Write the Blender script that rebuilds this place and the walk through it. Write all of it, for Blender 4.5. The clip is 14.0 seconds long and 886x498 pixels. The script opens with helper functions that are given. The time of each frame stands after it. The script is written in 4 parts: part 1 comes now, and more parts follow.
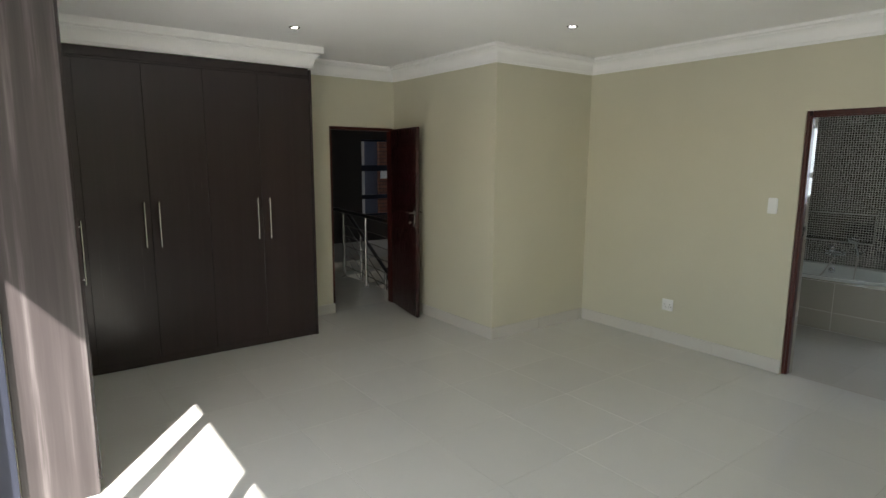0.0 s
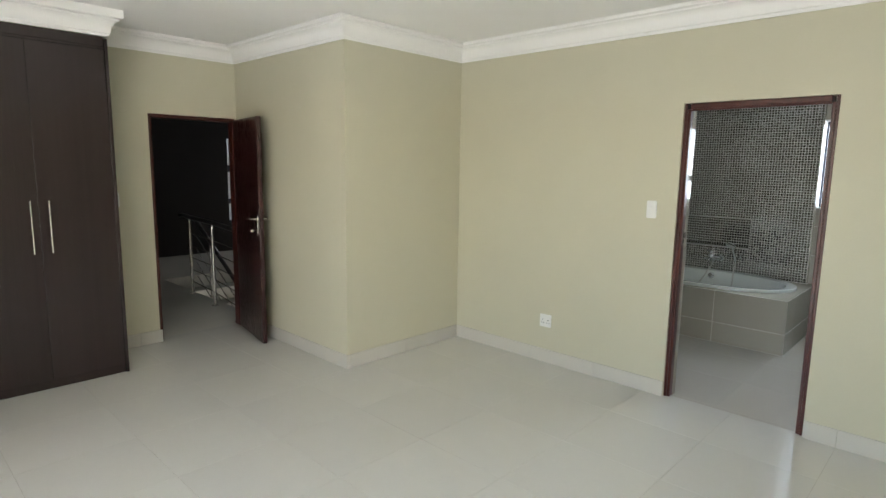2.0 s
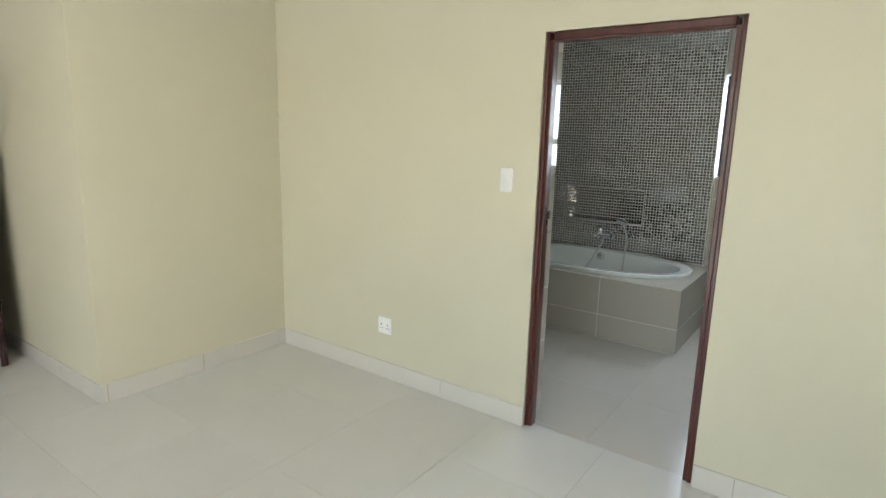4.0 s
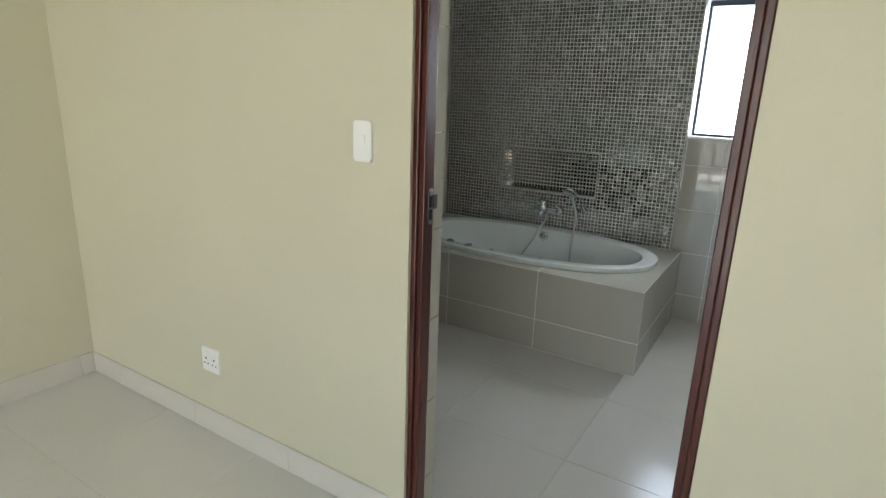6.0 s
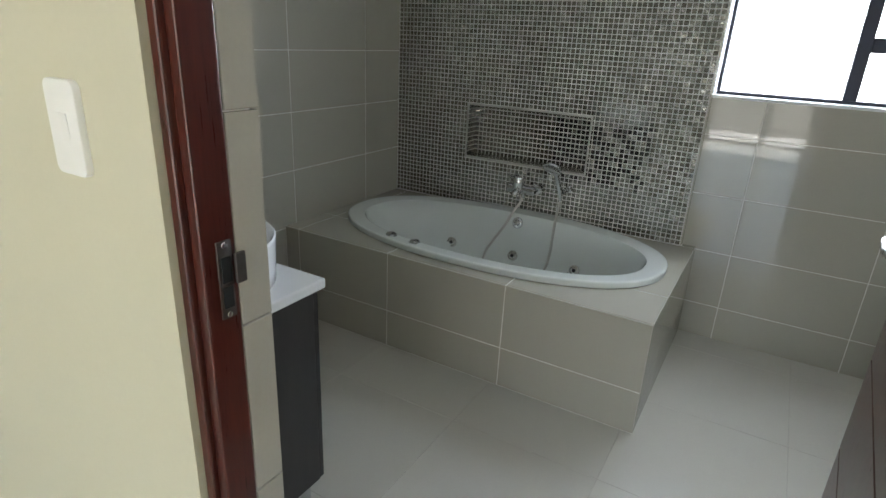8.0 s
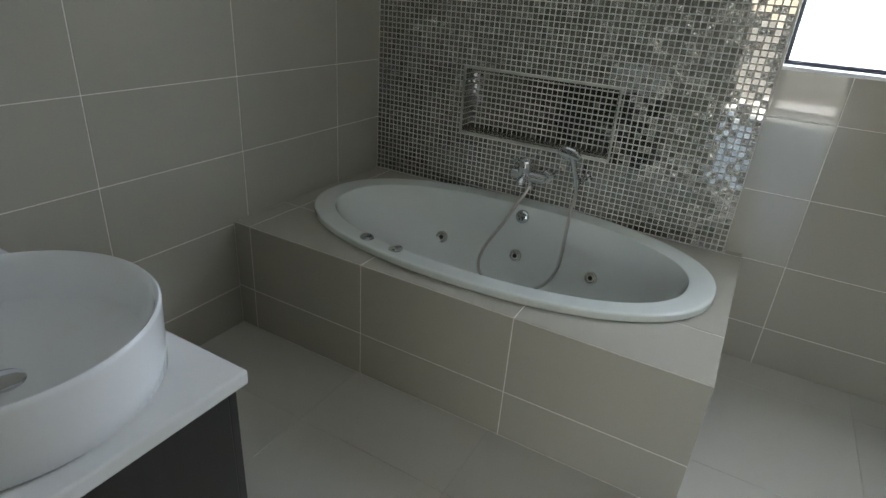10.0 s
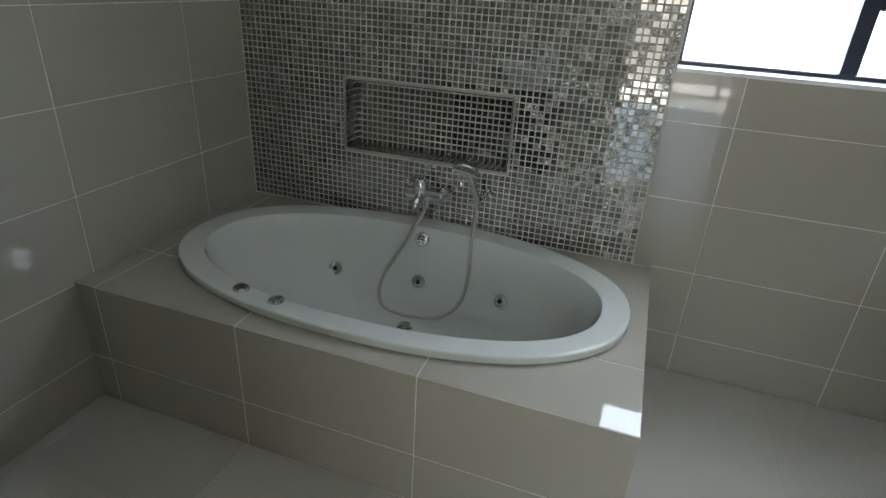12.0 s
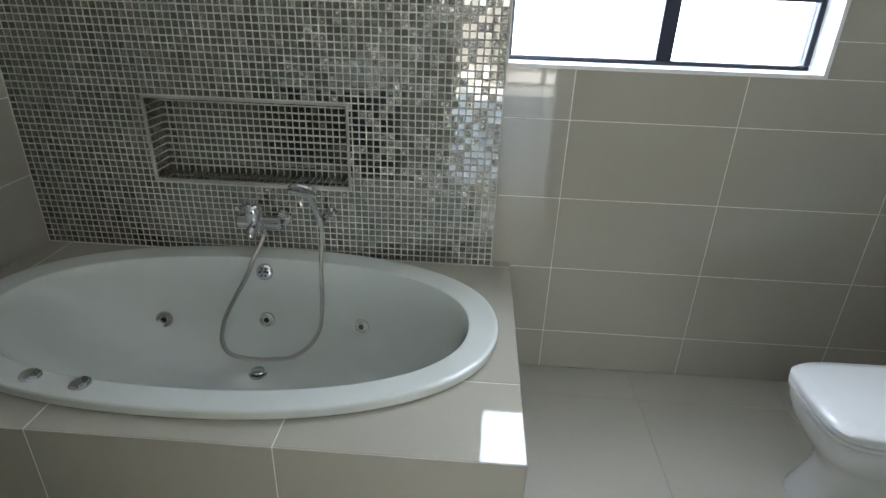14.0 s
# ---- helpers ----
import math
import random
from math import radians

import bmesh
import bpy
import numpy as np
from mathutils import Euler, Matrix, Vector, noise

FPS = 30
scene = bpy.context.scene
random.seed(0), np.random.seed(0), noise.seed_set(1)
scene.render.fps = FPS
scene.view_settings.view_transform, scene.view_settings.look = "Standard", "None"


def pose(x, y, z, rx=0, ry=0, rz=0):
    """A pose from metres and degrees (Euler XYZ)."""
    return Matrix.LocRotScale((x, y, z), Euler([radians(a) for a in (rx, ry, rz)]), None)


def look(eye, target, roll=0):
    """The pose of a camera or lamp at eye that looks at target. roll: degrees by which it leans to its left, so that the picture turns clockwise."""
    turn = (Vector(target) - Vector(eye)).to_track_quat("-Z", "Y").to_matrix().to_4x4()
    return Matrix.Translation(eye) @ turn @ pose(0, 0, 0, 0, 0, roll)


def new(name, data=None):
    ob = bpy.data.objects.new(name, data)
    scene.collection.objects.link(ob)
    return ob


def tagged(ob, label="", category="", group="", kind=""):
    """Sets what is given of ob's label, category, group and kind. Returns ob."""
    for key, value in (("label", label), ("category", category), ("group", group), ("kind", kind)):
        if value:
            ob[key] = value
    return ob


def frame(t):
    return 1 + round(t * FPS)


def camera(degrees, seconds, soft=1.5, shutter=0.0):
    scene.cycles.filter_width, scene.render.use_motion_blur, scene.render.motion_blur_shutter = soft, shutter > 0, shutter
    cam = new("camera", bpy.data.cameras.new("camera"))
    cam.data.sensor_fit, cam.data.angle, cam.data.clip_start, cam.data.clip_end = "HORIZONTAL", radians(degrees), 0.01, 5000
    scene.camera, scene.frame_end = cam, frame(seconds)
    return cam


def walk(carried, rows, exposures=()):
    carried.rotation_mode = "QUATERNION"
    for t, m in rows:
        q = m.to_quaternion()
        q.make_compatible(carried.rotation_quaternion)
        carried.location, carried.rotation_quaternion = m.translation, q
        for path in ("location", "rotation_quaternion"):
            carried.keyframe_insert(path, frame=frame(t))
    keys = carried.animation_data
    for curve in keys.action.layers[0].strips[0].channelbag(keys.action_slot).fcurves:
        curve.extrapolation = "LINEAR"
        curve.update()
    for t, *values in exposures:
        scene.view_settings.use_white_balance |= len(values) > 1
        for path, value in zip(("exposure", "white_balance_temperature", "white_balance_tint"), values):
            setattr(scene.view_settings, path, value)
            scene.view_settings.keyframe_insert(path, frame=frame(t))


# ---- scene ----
cam = camera(76.0, 14.0)
PATH = [
    (0, (0.076, 0.113, 1.705), (1.257, 1.696, 1.391), 0.3),
    (0.5, (0.205, 0.241, 1.686), (1.502, 1.733, 1.382), 0.6),
    (1, (0.428, 0.321, 1.672), (1.8, 1.746, 1.378), 0.6),
    (1.5, (0.674, 0.361, 1.678), (2.071, 1.761, 1.384), 0.8),
    (2, (0.923, 0.441, 1.644), (2.354, 1.807, 1.349), 0.9),
    (2.5, (1.218, 0.533, 1.636), (2.687, 1.856, 1.333), 1.0),
    (3, (1.584, 0.572, 1.618), (3.106, 1.829, 1.297), 1.3),
    (3.5, (1.924, 0.575, 1.599), (3.472, 1.792, 1.249), 1.5),
    (4, (2.255, 0.673, 1.576), (3.845, 1.82, 1.18), 1.5),
    (6.5, (3.795, 1.079, 1.5), (5.437, 2.068, 0.929), 2.3),
    (7, (4.06, 1.149, 1.497), (5.699, 2.116, 0.881), 2.3),
    (7.5, (4.263, 1.235, 1.494), (5.89, 2.189, 0.828), 2.4),
    (8, (4.469, 1.35, 1.487), (6.094, 2.28, 0.783), 2.8),
    (10.5, (5.092, 1.729, 1.477), (6.691, 2.548, 0.598), 4.2),
    (11, (5.17, 1.746, 1.484), (6.796, 2.51, 0.606), 4.0),
    (11.5, (5.265, 1.745, 1.507), (6.931, 2.426, 0.635), 3.6),
    (12, (5.32, 1.757, 1.527), (7.032, 2.323, 0.661), 3.4),
    (12.5, (5.372, 1.757, 1.528), (7.116, 2.233, 0.672), 3.0),
    (13, (5.439, 1.76, 1.521), (7.212, 2.116, 0.668), 2.6),
    (13.5, (5.495, 1.752, 1.522), (7.291, 1.971, 0.671), 2.2),
    (14, (5.53, 1.767, 1.525), (7.337, 1.859, 0.672), 2.0),
]
EXPOSURES = [(0.0, 2.26), (1.0, 2.53), (2.0, 3.02), (3.0, 3.33), (3.5, 3.46), (4.0, 3.31), (6.5, 3.12), (7.5, 3.36), (8.0, 3.36), (10.5, 3.16), (12.0, 3.16), (14.0, 3.53)]
walk(cam, [(t, look(eye, target, roll)) for t, eye, target, roll in PATH], EXPOSURES)

# ---------------------------------------------------------------- light
SUN_WAY = Vector((1.0, 1.30, -1.23)).normalized()
world = bpy.data.worlds.new("sky")
scene.world = world
world.use_nodes = True
wn = world.node_tree.nodes
sky = wn.new("ShaderNodeTexSky")
sky.sky_type = "NISHITA"
sky.sun_disc = False
sky.sun_elevation = radians(36.9)
sky.sun_rotation = radians(217.6)
wn["Background"].inputs["Strength"].default_value = 0.068
world.node_tree.links.new(sky.outputs[0], wn["Background"].inputs["Color"])

sun = new("sun", bpy.data.lights.new("sun", "SUN"))
sun.data.energy = 5.0
sun.data.angle = radians(0.53)
sun.data.color = (1.0, 0.972, 0.93)
sun.matrix_world = look(Vector((-8, -10, 12)), Vector((-8, -10, 12)) + SUN_WAY)


def window_light(name, place, target, width, height, watts, colour):
    lamp = new(name, bpy.data.lights.new(name, "AREA"))
    lamp.data.shape = "RECTANGLE"
    lamp.data.size, lamp.data.size_y = width, height
    lamp.data.energy = watts
    lamp.data.color = colour
    lamp.matrix_world = look(Vector(place), Vector(target))
    return lamp


window_light("balcony_door_skylight", (-0.33, 1.15, 1.76), (1.0, 1.15, 1.72), 4.1, 1.06, 2.2, (0.97, 0.98, 1.0))
# Lamp added in the unseen stretch of the stair window, to brighten the landing.
window_light("stair_window_fill_light", (7.36, 10.55, 1.3), (6.2, 8.0, 0.0), 0.55, 1.2, 1.6, (0.92, 0.96, 1.0))
window_light("bathroom_window_skylight", (7.772, 1.127, 1.70), (6.8, 1.127, 1.70), 1.085, 0.865, 2.95, (0.78, 0.88, 1.0))

# ---------------------------------------------------------------- plan, metres
WX = -0.045          # inner face of the balcony wall
BX, BT = 4.875, 0.130  # bedroom face and thickness of the wall to the bathroom
BI = BX + BT         # its bathroom face
CX, CY = 3.57, 4.015  # the corner that stands into the bedroom
DY = 5.75            # wall with the landing door
SY = -1.4            # wall behind the start
H = 2.70             # ceiling
EX = 7.61            # window wall of the bathroom
MX = 7.565           # face of the mosaic wall
NY = 3.505           # north wall of the bathroom
TY = -0.02           # south wall of the bathroom
DECK = 0.50
TFX = 6.532          # front of the bath surround
TEY = 1.600          # open end of the bath surround


# ---------------------------------------------------------------- materials
def material(name, build):
    m = bpy.data.materials.new(name)
    m.use_nodes = True
    nt = m.node_tree
    build(nt, nt.nodes["Principled BSDF"])
    return m


def noise_node(nt, scale, detail=4.0, stretch=(1, 1, 1), shift=True, rough=0.55):
    tc = nt.nodes.new("ShaderNodeTexCoord")
    mp = nt.nodes.new("ShaderNodeMapping")
    mp.inputs["Scale"].default_value = stretch
    nt.links.new(tc.outputs["Object"], mp.inputs["Vector"])
    if shift:
        info = nt.nodes.new("ShaderNodeObjectInfo")
        mul = nt.nodes.new("ShaderNodeMath")
        mul.operation = "MULTIPLY"
        mul.inputs[1].default_value = 37.0
        nt.links.new(info.outputs["Random"], mul.inputs[0])
        nt.links.new(mul.outputs[0], mp.inputs["Location"])
    n = nt.nodes.new("ShaderNodeTexNoise")
    n.inputs["Scale"].default_value = scale
    n.inputs["Detail"].default_value = detail
    n.inputs["Roughness"].default_value = rough
    nt.links.new(mp.outputs[0], n.inputs["Vector"])
    return n.outputs["Fac"]


def ramp(nt, fac, stops):
    r = nt.nodes.new("ShaderNodeValToRGB")
    els = r.color_ramp.elements
    while len(els) < len(stops):
        els.new(0.5)
    for e, (p, c) in zip(els, stops):
        e.position, e.color = p, (*c, 1)
    nt.links.new(fac, r.inputs[0])
    return r.outputs[0]


def mix(nt, fac, a, b, mode="MIX"):
    m = nt.nodes.new("ShaderNodeMix")
    m.data_type, m.blend_type = "RGBA", mode
    if isinstance(fac, (int, float)):
        m.inputs[0].default_value = fac
    else:
        nt.links.new(fac, m.inputs[0])
    nt.links.new(a, m.inputs[6])
    nt.links.new(b, m.inputs[7])
    return m.outputs[2]


def bump(nt, bsdf, fac, strength, distance):
    b = nt.nodes.new("ShaderNodeBump")
    b.inputs["Strength"].default_value, b.inputs["Distance"].default_value = strength, distance
    nt.links.new(fac, b.inputs["Height"])
    nt.links.new(b.outputs[0], bsdf.inputs["Normal"])


def rough_from(nt, bsdf, fac, lo, hi):
    mr = nt.nodes.new("ShaderNodeMapRange")
    mr.inputs[3].default_value, mr.inputs[4].default_value = lo, hi
    nt.links.new(fac, mr.inputs[0])
    nt.links.new(mr.outputs[0], bsdf.inputs["Roughness"])


def shade(c, k):
    return tuple(min(1.0, v * k) for v in c)


def mottled(name, colour, rough, spread=0.06, scale=3.0, fine=60.0, relief=0.05, metal=0.0, wide=0.05, coat=0.0):
    """Two scales of variation round one colour, with fine relief."""
    def build(nt, b):
        big = noise_node(nt, scale, 3)
        small = noise_node(nt, fine, 5)
        c1 = ramp(nt, big, [(0.3, shade(colour, 1 - spread)), (0.7, shade(colour, 1 + spread))])
        c2 = ramp(nt, small, [(0.35, shade(colour, 1 - spread * 0.6)), (0.65, shade(colour, 1 + spread * 0.6))])
        nt.links.new(mix(nt, 0.4, c1, c2), b.inputs["Base Color"])
        rough_from(nt, b, big, max(0.02, rough - wide), rough + wide)
        b.inputs["Metallic"].default_value = metal
        b.inputs["Coat Weight"].default_value = coat
        if relief:
            bump(nt, b, small, relief, 0.002)
    return material(name, build)


def wood(name, dark, light, rough, grain=(18, 18, 0.9), coat=0.0, scale=2.0, streak=0.0, pores=None):
    def build(nt, b):
        g = noise_node(nt, scale, 8, grain, rough=0.65)
        fine = noise_node(nt, scale * 6, 6, grain, rough=0.7)
        big = noise_node(nt, 1.3, 2)
        c1 = ramp(nt, g, [(0.30, dark), (0.72, light)])
        c2 = ramp(nt, fine, [(0.35, dark), (0.70, light)])
        c3 = ramp(nt, big, [(0.3, shade(dark, 1.1)), (0.8, shade(light, 0.9))])
        colour = mix(nt, 0.25, mix(nt, 0.45, c1, c2), c3)
        if streak:
            bands = noise_node(nt, 1.0, 3, (9, 9, 0.16), rough=0.5)
            colour = mix(nt, 0.45 * streak, colour, ramp(nt, bands, [(0.34, dark), (0.70, light)]))
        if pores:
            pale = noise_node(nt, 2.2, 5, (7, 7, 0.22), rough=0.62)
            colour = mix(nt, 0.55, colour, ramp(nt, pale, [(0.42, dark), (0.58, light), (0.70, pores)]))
        nt.links.new(colour, b.inputs["Base Color"])
        rough_from(nt, b, fine, rough - 0.05, rough + 0.1)
        b.inputs["Coat Weight"].default_value = coat
        b.inputs["Coat Roughness"].default_value = 0.12
        bump(nt, b, fine, 0.10, 0.001)
    return material(name, build)


def tile_material(name, colour, rough, spread=0.035, spec=0.5):
    """Polished porcelain: a small change of tone from tile to tile, faint clouds, nearly flat gloss."""
    def build(nt, b):
        cloud = noise_node(nt, 2.6, 5)
        speck = noise_node(nt, 150, 3)
        info = nt.nodes.new("ShaderNodeObjectInfo")
        c1 = ramp(nt, cloud, [(0.25, shade(colour, 0.95)), (0.75, shade(colour, 1.05))])
        c2 = ramp(nt, speck, [(0.35, shade(colour, 0.95)), (0.65, shade(colour, 1.05))])
        c3 = ramp(nt, info.outputs["Random"], [(0.0, shade(colour, 1 - spread)), (1.0, shade(colour, 1 + spread))])
        nt.links.new(mix(nt, 0.45, mix(nt, 0.4, c1, c2), c3), b.inputs["Base Color"])
        rough_from(nt, b, cloud, rough * 0.8, rough * 1.3)
        b.inputs["Specular IOR Level"].default_value = spec
        wav = noise_node(nt, 5, 2)
        bump(nt, b, wav, 0.05, 0.003)
    return material(name, build)


def mosaic_material(name, crinkled):
    def build(nt, b):
        geo = nt.nodes.new("ShaderNodeNewGeometry")
        info = nt.nodes.new("ShaderNodeObjectInfo")
        add = nt.nodes.new("ShaderNodeMath")
        add.operation = "ADD"
        nt.links.new(geo.outputs["Random Per Island"], add.inputs[0])
        nt.links.new(info.outputs["Random"], add.inputs[1])
        fr = nt.nodes.new("ShaderNodeMath")
        fr.operation = "FRACT"
        nt.links.new(add.outputs[0], fr.inputs[0])
        if crinkled:
            stops = [(0.0, (0.34, 0.328, 0.302)), (1.0, (0.42, 0.408, 0.38))]
        else:
            stops = [(0.0, (0.285, 0.273, 0.248)), (1.0, (0.315, 0.303, 0.277))]
        nt.links.new(ramp(nt, fr.outputs[0], stops), b.inputs["Base Color"])
        b.inputs["Metallic"].default_value = 0.85
        b.inputs["Roughness"].default_value = 0.06 if crinkled else 0.04
        b.inputs["Coat Weight"].default_value = 0.3
        b.inputs["Coat Roughness"].default_value = 0.03
        if crinkled:
            tc = nt.nodes.new("ShaderNodeNewGeometry")
            n = nt.nodes.new("ShaderNodeTexNoise")
            n.inputs["Scale"].default_value = 95
            n.inputs["Detail"].default_value = 0.0
            n.inputs["Distortion"].default_value = 1.2
            nt.links.new(tc.outputs["Position"], n.inputs["Vector"])
            bump(nt, b, n.outputs["Fac"], 1.0, 0.0045)
    return material(name, build)


def glass_material(name):
    def build(nt, b):
        b.inputs["Transmission Weight"].default_value = 1.0
        b.inputs["Roughness"].default_value = 0.0
        b.inputs["IOR"].default_value = 1.1
        b.inputs["Base Color"].default_value = (0.97, 0.98, 0.98, 1)
    return material(name, build)


def brick_material(name):
    def build(nt, b):
        tc = nt.nodes.new("ShaderNodeTexCoord")
        mp = nt.nodes.new("ShaderNodeMapping")
        mp.inputs["Rotation"].default_value = (radians(90), 0, 0)
        nt.links.new(tc.outputs["Object"], mp.inputs["Vector"])
        br = nt.nodes.new("ShaderNodeTexBrick")
        br.inputs["Scale"].default_value = 1.0
        br.inputs["Brick Width"].default_value = 0.24
        br.inputs["Row Height"].default_value = 0.085
        br.inputs["Mortar Size"].default_value = 0.010
        br.inputs["Color1"].default_value = (0.26, 0.11, 0.065, 1)
        br.inputs["Color2"].default_value = (0.19, 0.075, 0.048, 1)
        br.inputs["Mortar"].default_value = (0.10, 0.06, 0.045, 1)
        nt.links.new(mp.outputs[0], br.inputs["Vector"])
        nt.links.new(br.outputs["Color"], b.inputs["Base Color"])
        b.inputs["Roughness"].default_value = 0.85
    return material(name, build)


def glow_material(name, colour, strength):
    def build(nt, b):
        b.inputs["Base Color"].default_value = (0.9, 0.9, 0.9, 1)
        b.inputs["Emission Color"].default_value = (*colour, 1)
        b.inputs["Emission Strength"].default_value = strength
    return material(name, build)


PAINT = mottled("beige_wall_paint", (0.585, 0.56, 0.43), 0.55, 0.03, 1.6, 120, 0.10, wide=0.06)
CEIL = mottled("white_ceiling_paint", (0.90, 0.90, 0.89), 0.8, 0.02, 1.5, 150, 0.06)
CORNICE = mottled("white_cornice_plaster", (0.92, 0.915, 0.90), 0.65, 0.025, 4, 90, 0.08)
FLOOR = tile_material("polished_cream_floor_tile", (0.625, 0.617, 0.572), 0.15)
# Same tile as FLOOR; the bathroom's weaker light is put into its colour.
BATHFLOOR = tile_material("shaded_cream_bathroom_tile", (0.55, 0.524, 0.462), 0.15)
FLOORGROUT = mottled("floor_grout", (0.47, 0.445, 0.385), 0.85, 0.1, 12, 90, 0.2)
SKIRT = tile_material("skirting_tile", (0.62, 0.595, 0.54), 0.22)
WALLTILE = tile_material("polished_taupe_wall_tile", (0.445, 0.419, 0.355), 0.035, spec=0.8)
GROUT = mottled("pale_tile_grout", (0.85, 0.83, 0.78), 0.8, 0.06, 15, 120, 0.2)
MOSGROUT = mottled("mosaic_grout", (0.60, 0.583, 0.545), 0.75, 0.06, 15, 150, 0.2)
MIRROR = mosaic_material("mirror_mosaic_glass", False)
CRINKLE = mosaic_material("crinkled_mirror_mosaic_glass", True)
TRIM = mottled("grey_tile_trim", (0.42, 0.41, 0.38), 0.5, 0.05, 10, 90, 0.1, metal=0.2)
MERANTI = wood("varnished_red_meranti", (0.034, 0.0066, 0.0046), (0.105, 0.0212, 0.0124), 0.27, coat=0.15)
WENGE = wood("dark_wenge_laminate", (0.0205, 0.0125, 0.0122), (0.0305, 0.0188, 0.0183), 0.22, grain=(14, 14, 0.12), streak=0.5)
# Lighter copy of WENGE: sunlight painted into the end panel's colour; streaks are grain.
WENGE_END = wood("sunlit_wenge_laminate", (0.028, 0.0222, 0.0220), (0.060, 0.0492, 0.0485), 0.30, grain=(9, 9, 0.2), streak=0.8, pores=(0.18, 0.160, 0.155))
DOORWOOD = wood("dark_varnished_door", (0.018, 0.0058, 0.0055), (0.048, 0.0145, 0.0130), 0.25, coat=0.2)
HINGE = mottled("varnished_hinge_plate", (0.16, 0.040, 0.024), 0.35, 0.12, 30, 200, 0.1, metal=0.3)
DARKWOOD = wood("black_brown_vanity_laminate", (0.012, 0.010, 0.010), (0.030, 0.025, 0.024), 0.35)
STEEL = mottled("brushed_steel", (0.62, 0.60, 0.57), 0.25, 0.05, 30, 200, 0.03, metal=1.0)
CHROME = mottled("polished_chrome", (0.72, 0.73, 0.75), 0.07, 0.02, 20, 150, 0.0, metal=1.0, wide=0.02)
HOSE = mottled("spiral_steel_hose", (0.52, 0.50, 0.46), 0.32, 0.05, 60, 400, 0.2, metal=0.9)
ACRYLIC = mottled("white_bath_acrylic", (0.70, 0.722, 0.685), 0.045, 0.01, 2, 60, 0.0, wide=0.015, coat=0.3)
CERAMIC = mottled("white_glazed_ceramic", (0.82, 0.83, 0.84), 0.08, 0.01, 2, 60, 0.0, wide=0.03, coat=0.4)
COUNTER = mottled("white_engineered_stone", (0.74, 0.74, 0.73), 0.20, 0.03, 6, 180, 0.03)
PLASTIC = mottled("white_plastic", (0.82, 0.82, 0.80), 0.32, 0.01, 5, 100, 0.0)
# Also paints the shade of pin holes, overflow slots and the drain gap.
BLACK = mottled("black_rubber_and_hole_shade", (0.012, 0.012, 0.012), 0.5, 0.1, 20, 100, 0.0)
# The slight blue is window glare put into the frame colour.
ALU = mottled("dark_bronze_aluminium_glare_tint", (0.030, 0.034, 0.052), 0.35, 0.06, 8, 120, 0.05, metal=0.4)
HANDRAIL = mottled("dark_handrail", (0.06, 0.056, 0.055), 0.3, 0.08, 9, 90, 0.03, metal=0.5)
REVEAL = mottled("white_window_reveal", (0.80, 0.80, 0.79), 0.4, 0.02, 5, 90, 0.05)
# The landing's lack of light is put into this near-black colour.
LANDWALL = mottled("shaded_landing_paint", (0.050, 0.043, 0.040), 0.6, 0.05, 2, 90, 0.08)
OUTWALL = mottled("grey_blue_outside_plaster", (0.17, 0.18, 0.24), 0.8, 0.06, 2, 40, 0.2)
OUTWHITE = mottled("white_outside_plaster", (0.75, 0.75, 0.74), 0.8, 0.04, 2, 40, 0.2)
BRICK = brick_material("red_face_brick")
CONCRETE = mottled("balcony_concrete", (0.69, 0.685, 0.66), 0.8, 0.08, 2, 40, 0.2)
EARTH = mottled("dry_ground", (0.155, 0.15, 0.13), 0.95, 0.25, 0.4, 6, 0.4)
GLASS = glass_material("clear_window_glass")
GLOW = glow_material("downlight_bulb", (1.0, 0.95, 0.86), 6.0)

# ---------------------------------------------------------------- mesh helpers
WORLD_OF = {}


def finish(bm, name, mat, smooth=None):
    me = bpy.data.meshes.new(name)
    bmesh.ops.recalc_face_normals(bm, faces=bm.faces)
    if smooth:
        for f in bm.faces:
            f.smooth = True
        limit = math.cos(radians(smooth))
        for e in bm.edges:
            if len(e.link_faces) == 2 and e.link_faces[0].normal.dot(e.link_faces[1].normal) < limit:
                e.smooth = False
    bm.to_mesh(me)
    bm.free()
    for m in (mat if isinstance(mat, (list, tuple)) else [mat]):
        me.materials.append(m)
    return me


def thing(name, x=0.0, y=0.0, z=0.0, label="", category="", group="", kind=""):
    """An Empty at the base of a thing; its parts are meshes in world metres."""
    ob = new(name)
    ob.empty_display_size = 0.1
    ob.matrix_basis = Matrix.Translation((x, y, z))
    WORLD_OF[ob] = ob.matrix_basis.copy()
    return tagged(ob, label, category, group, kind)


def part(name, bm, mat, parent, label="", smooth=None):
    ob = new(name, finish(bm, name, mat, smooth))
    WORLD_OF[ob] = Matrix.Identity(4)
    if parent is not None:
        ob.parent = parent
        ob.matrix_parent_inverse = WORLD_OF[parent].inverted()
    if label:
        tagged(ob, label)
    return ob


def solid(name, bm, mat, label, category, kind="", group="", smooth=None):
    ob = new(name, finish(bm, name, mat, smooth))
    WORLD_OF[ob] = Matrix.Identity(4)
    return tagged(ob, label, category, group, kind)


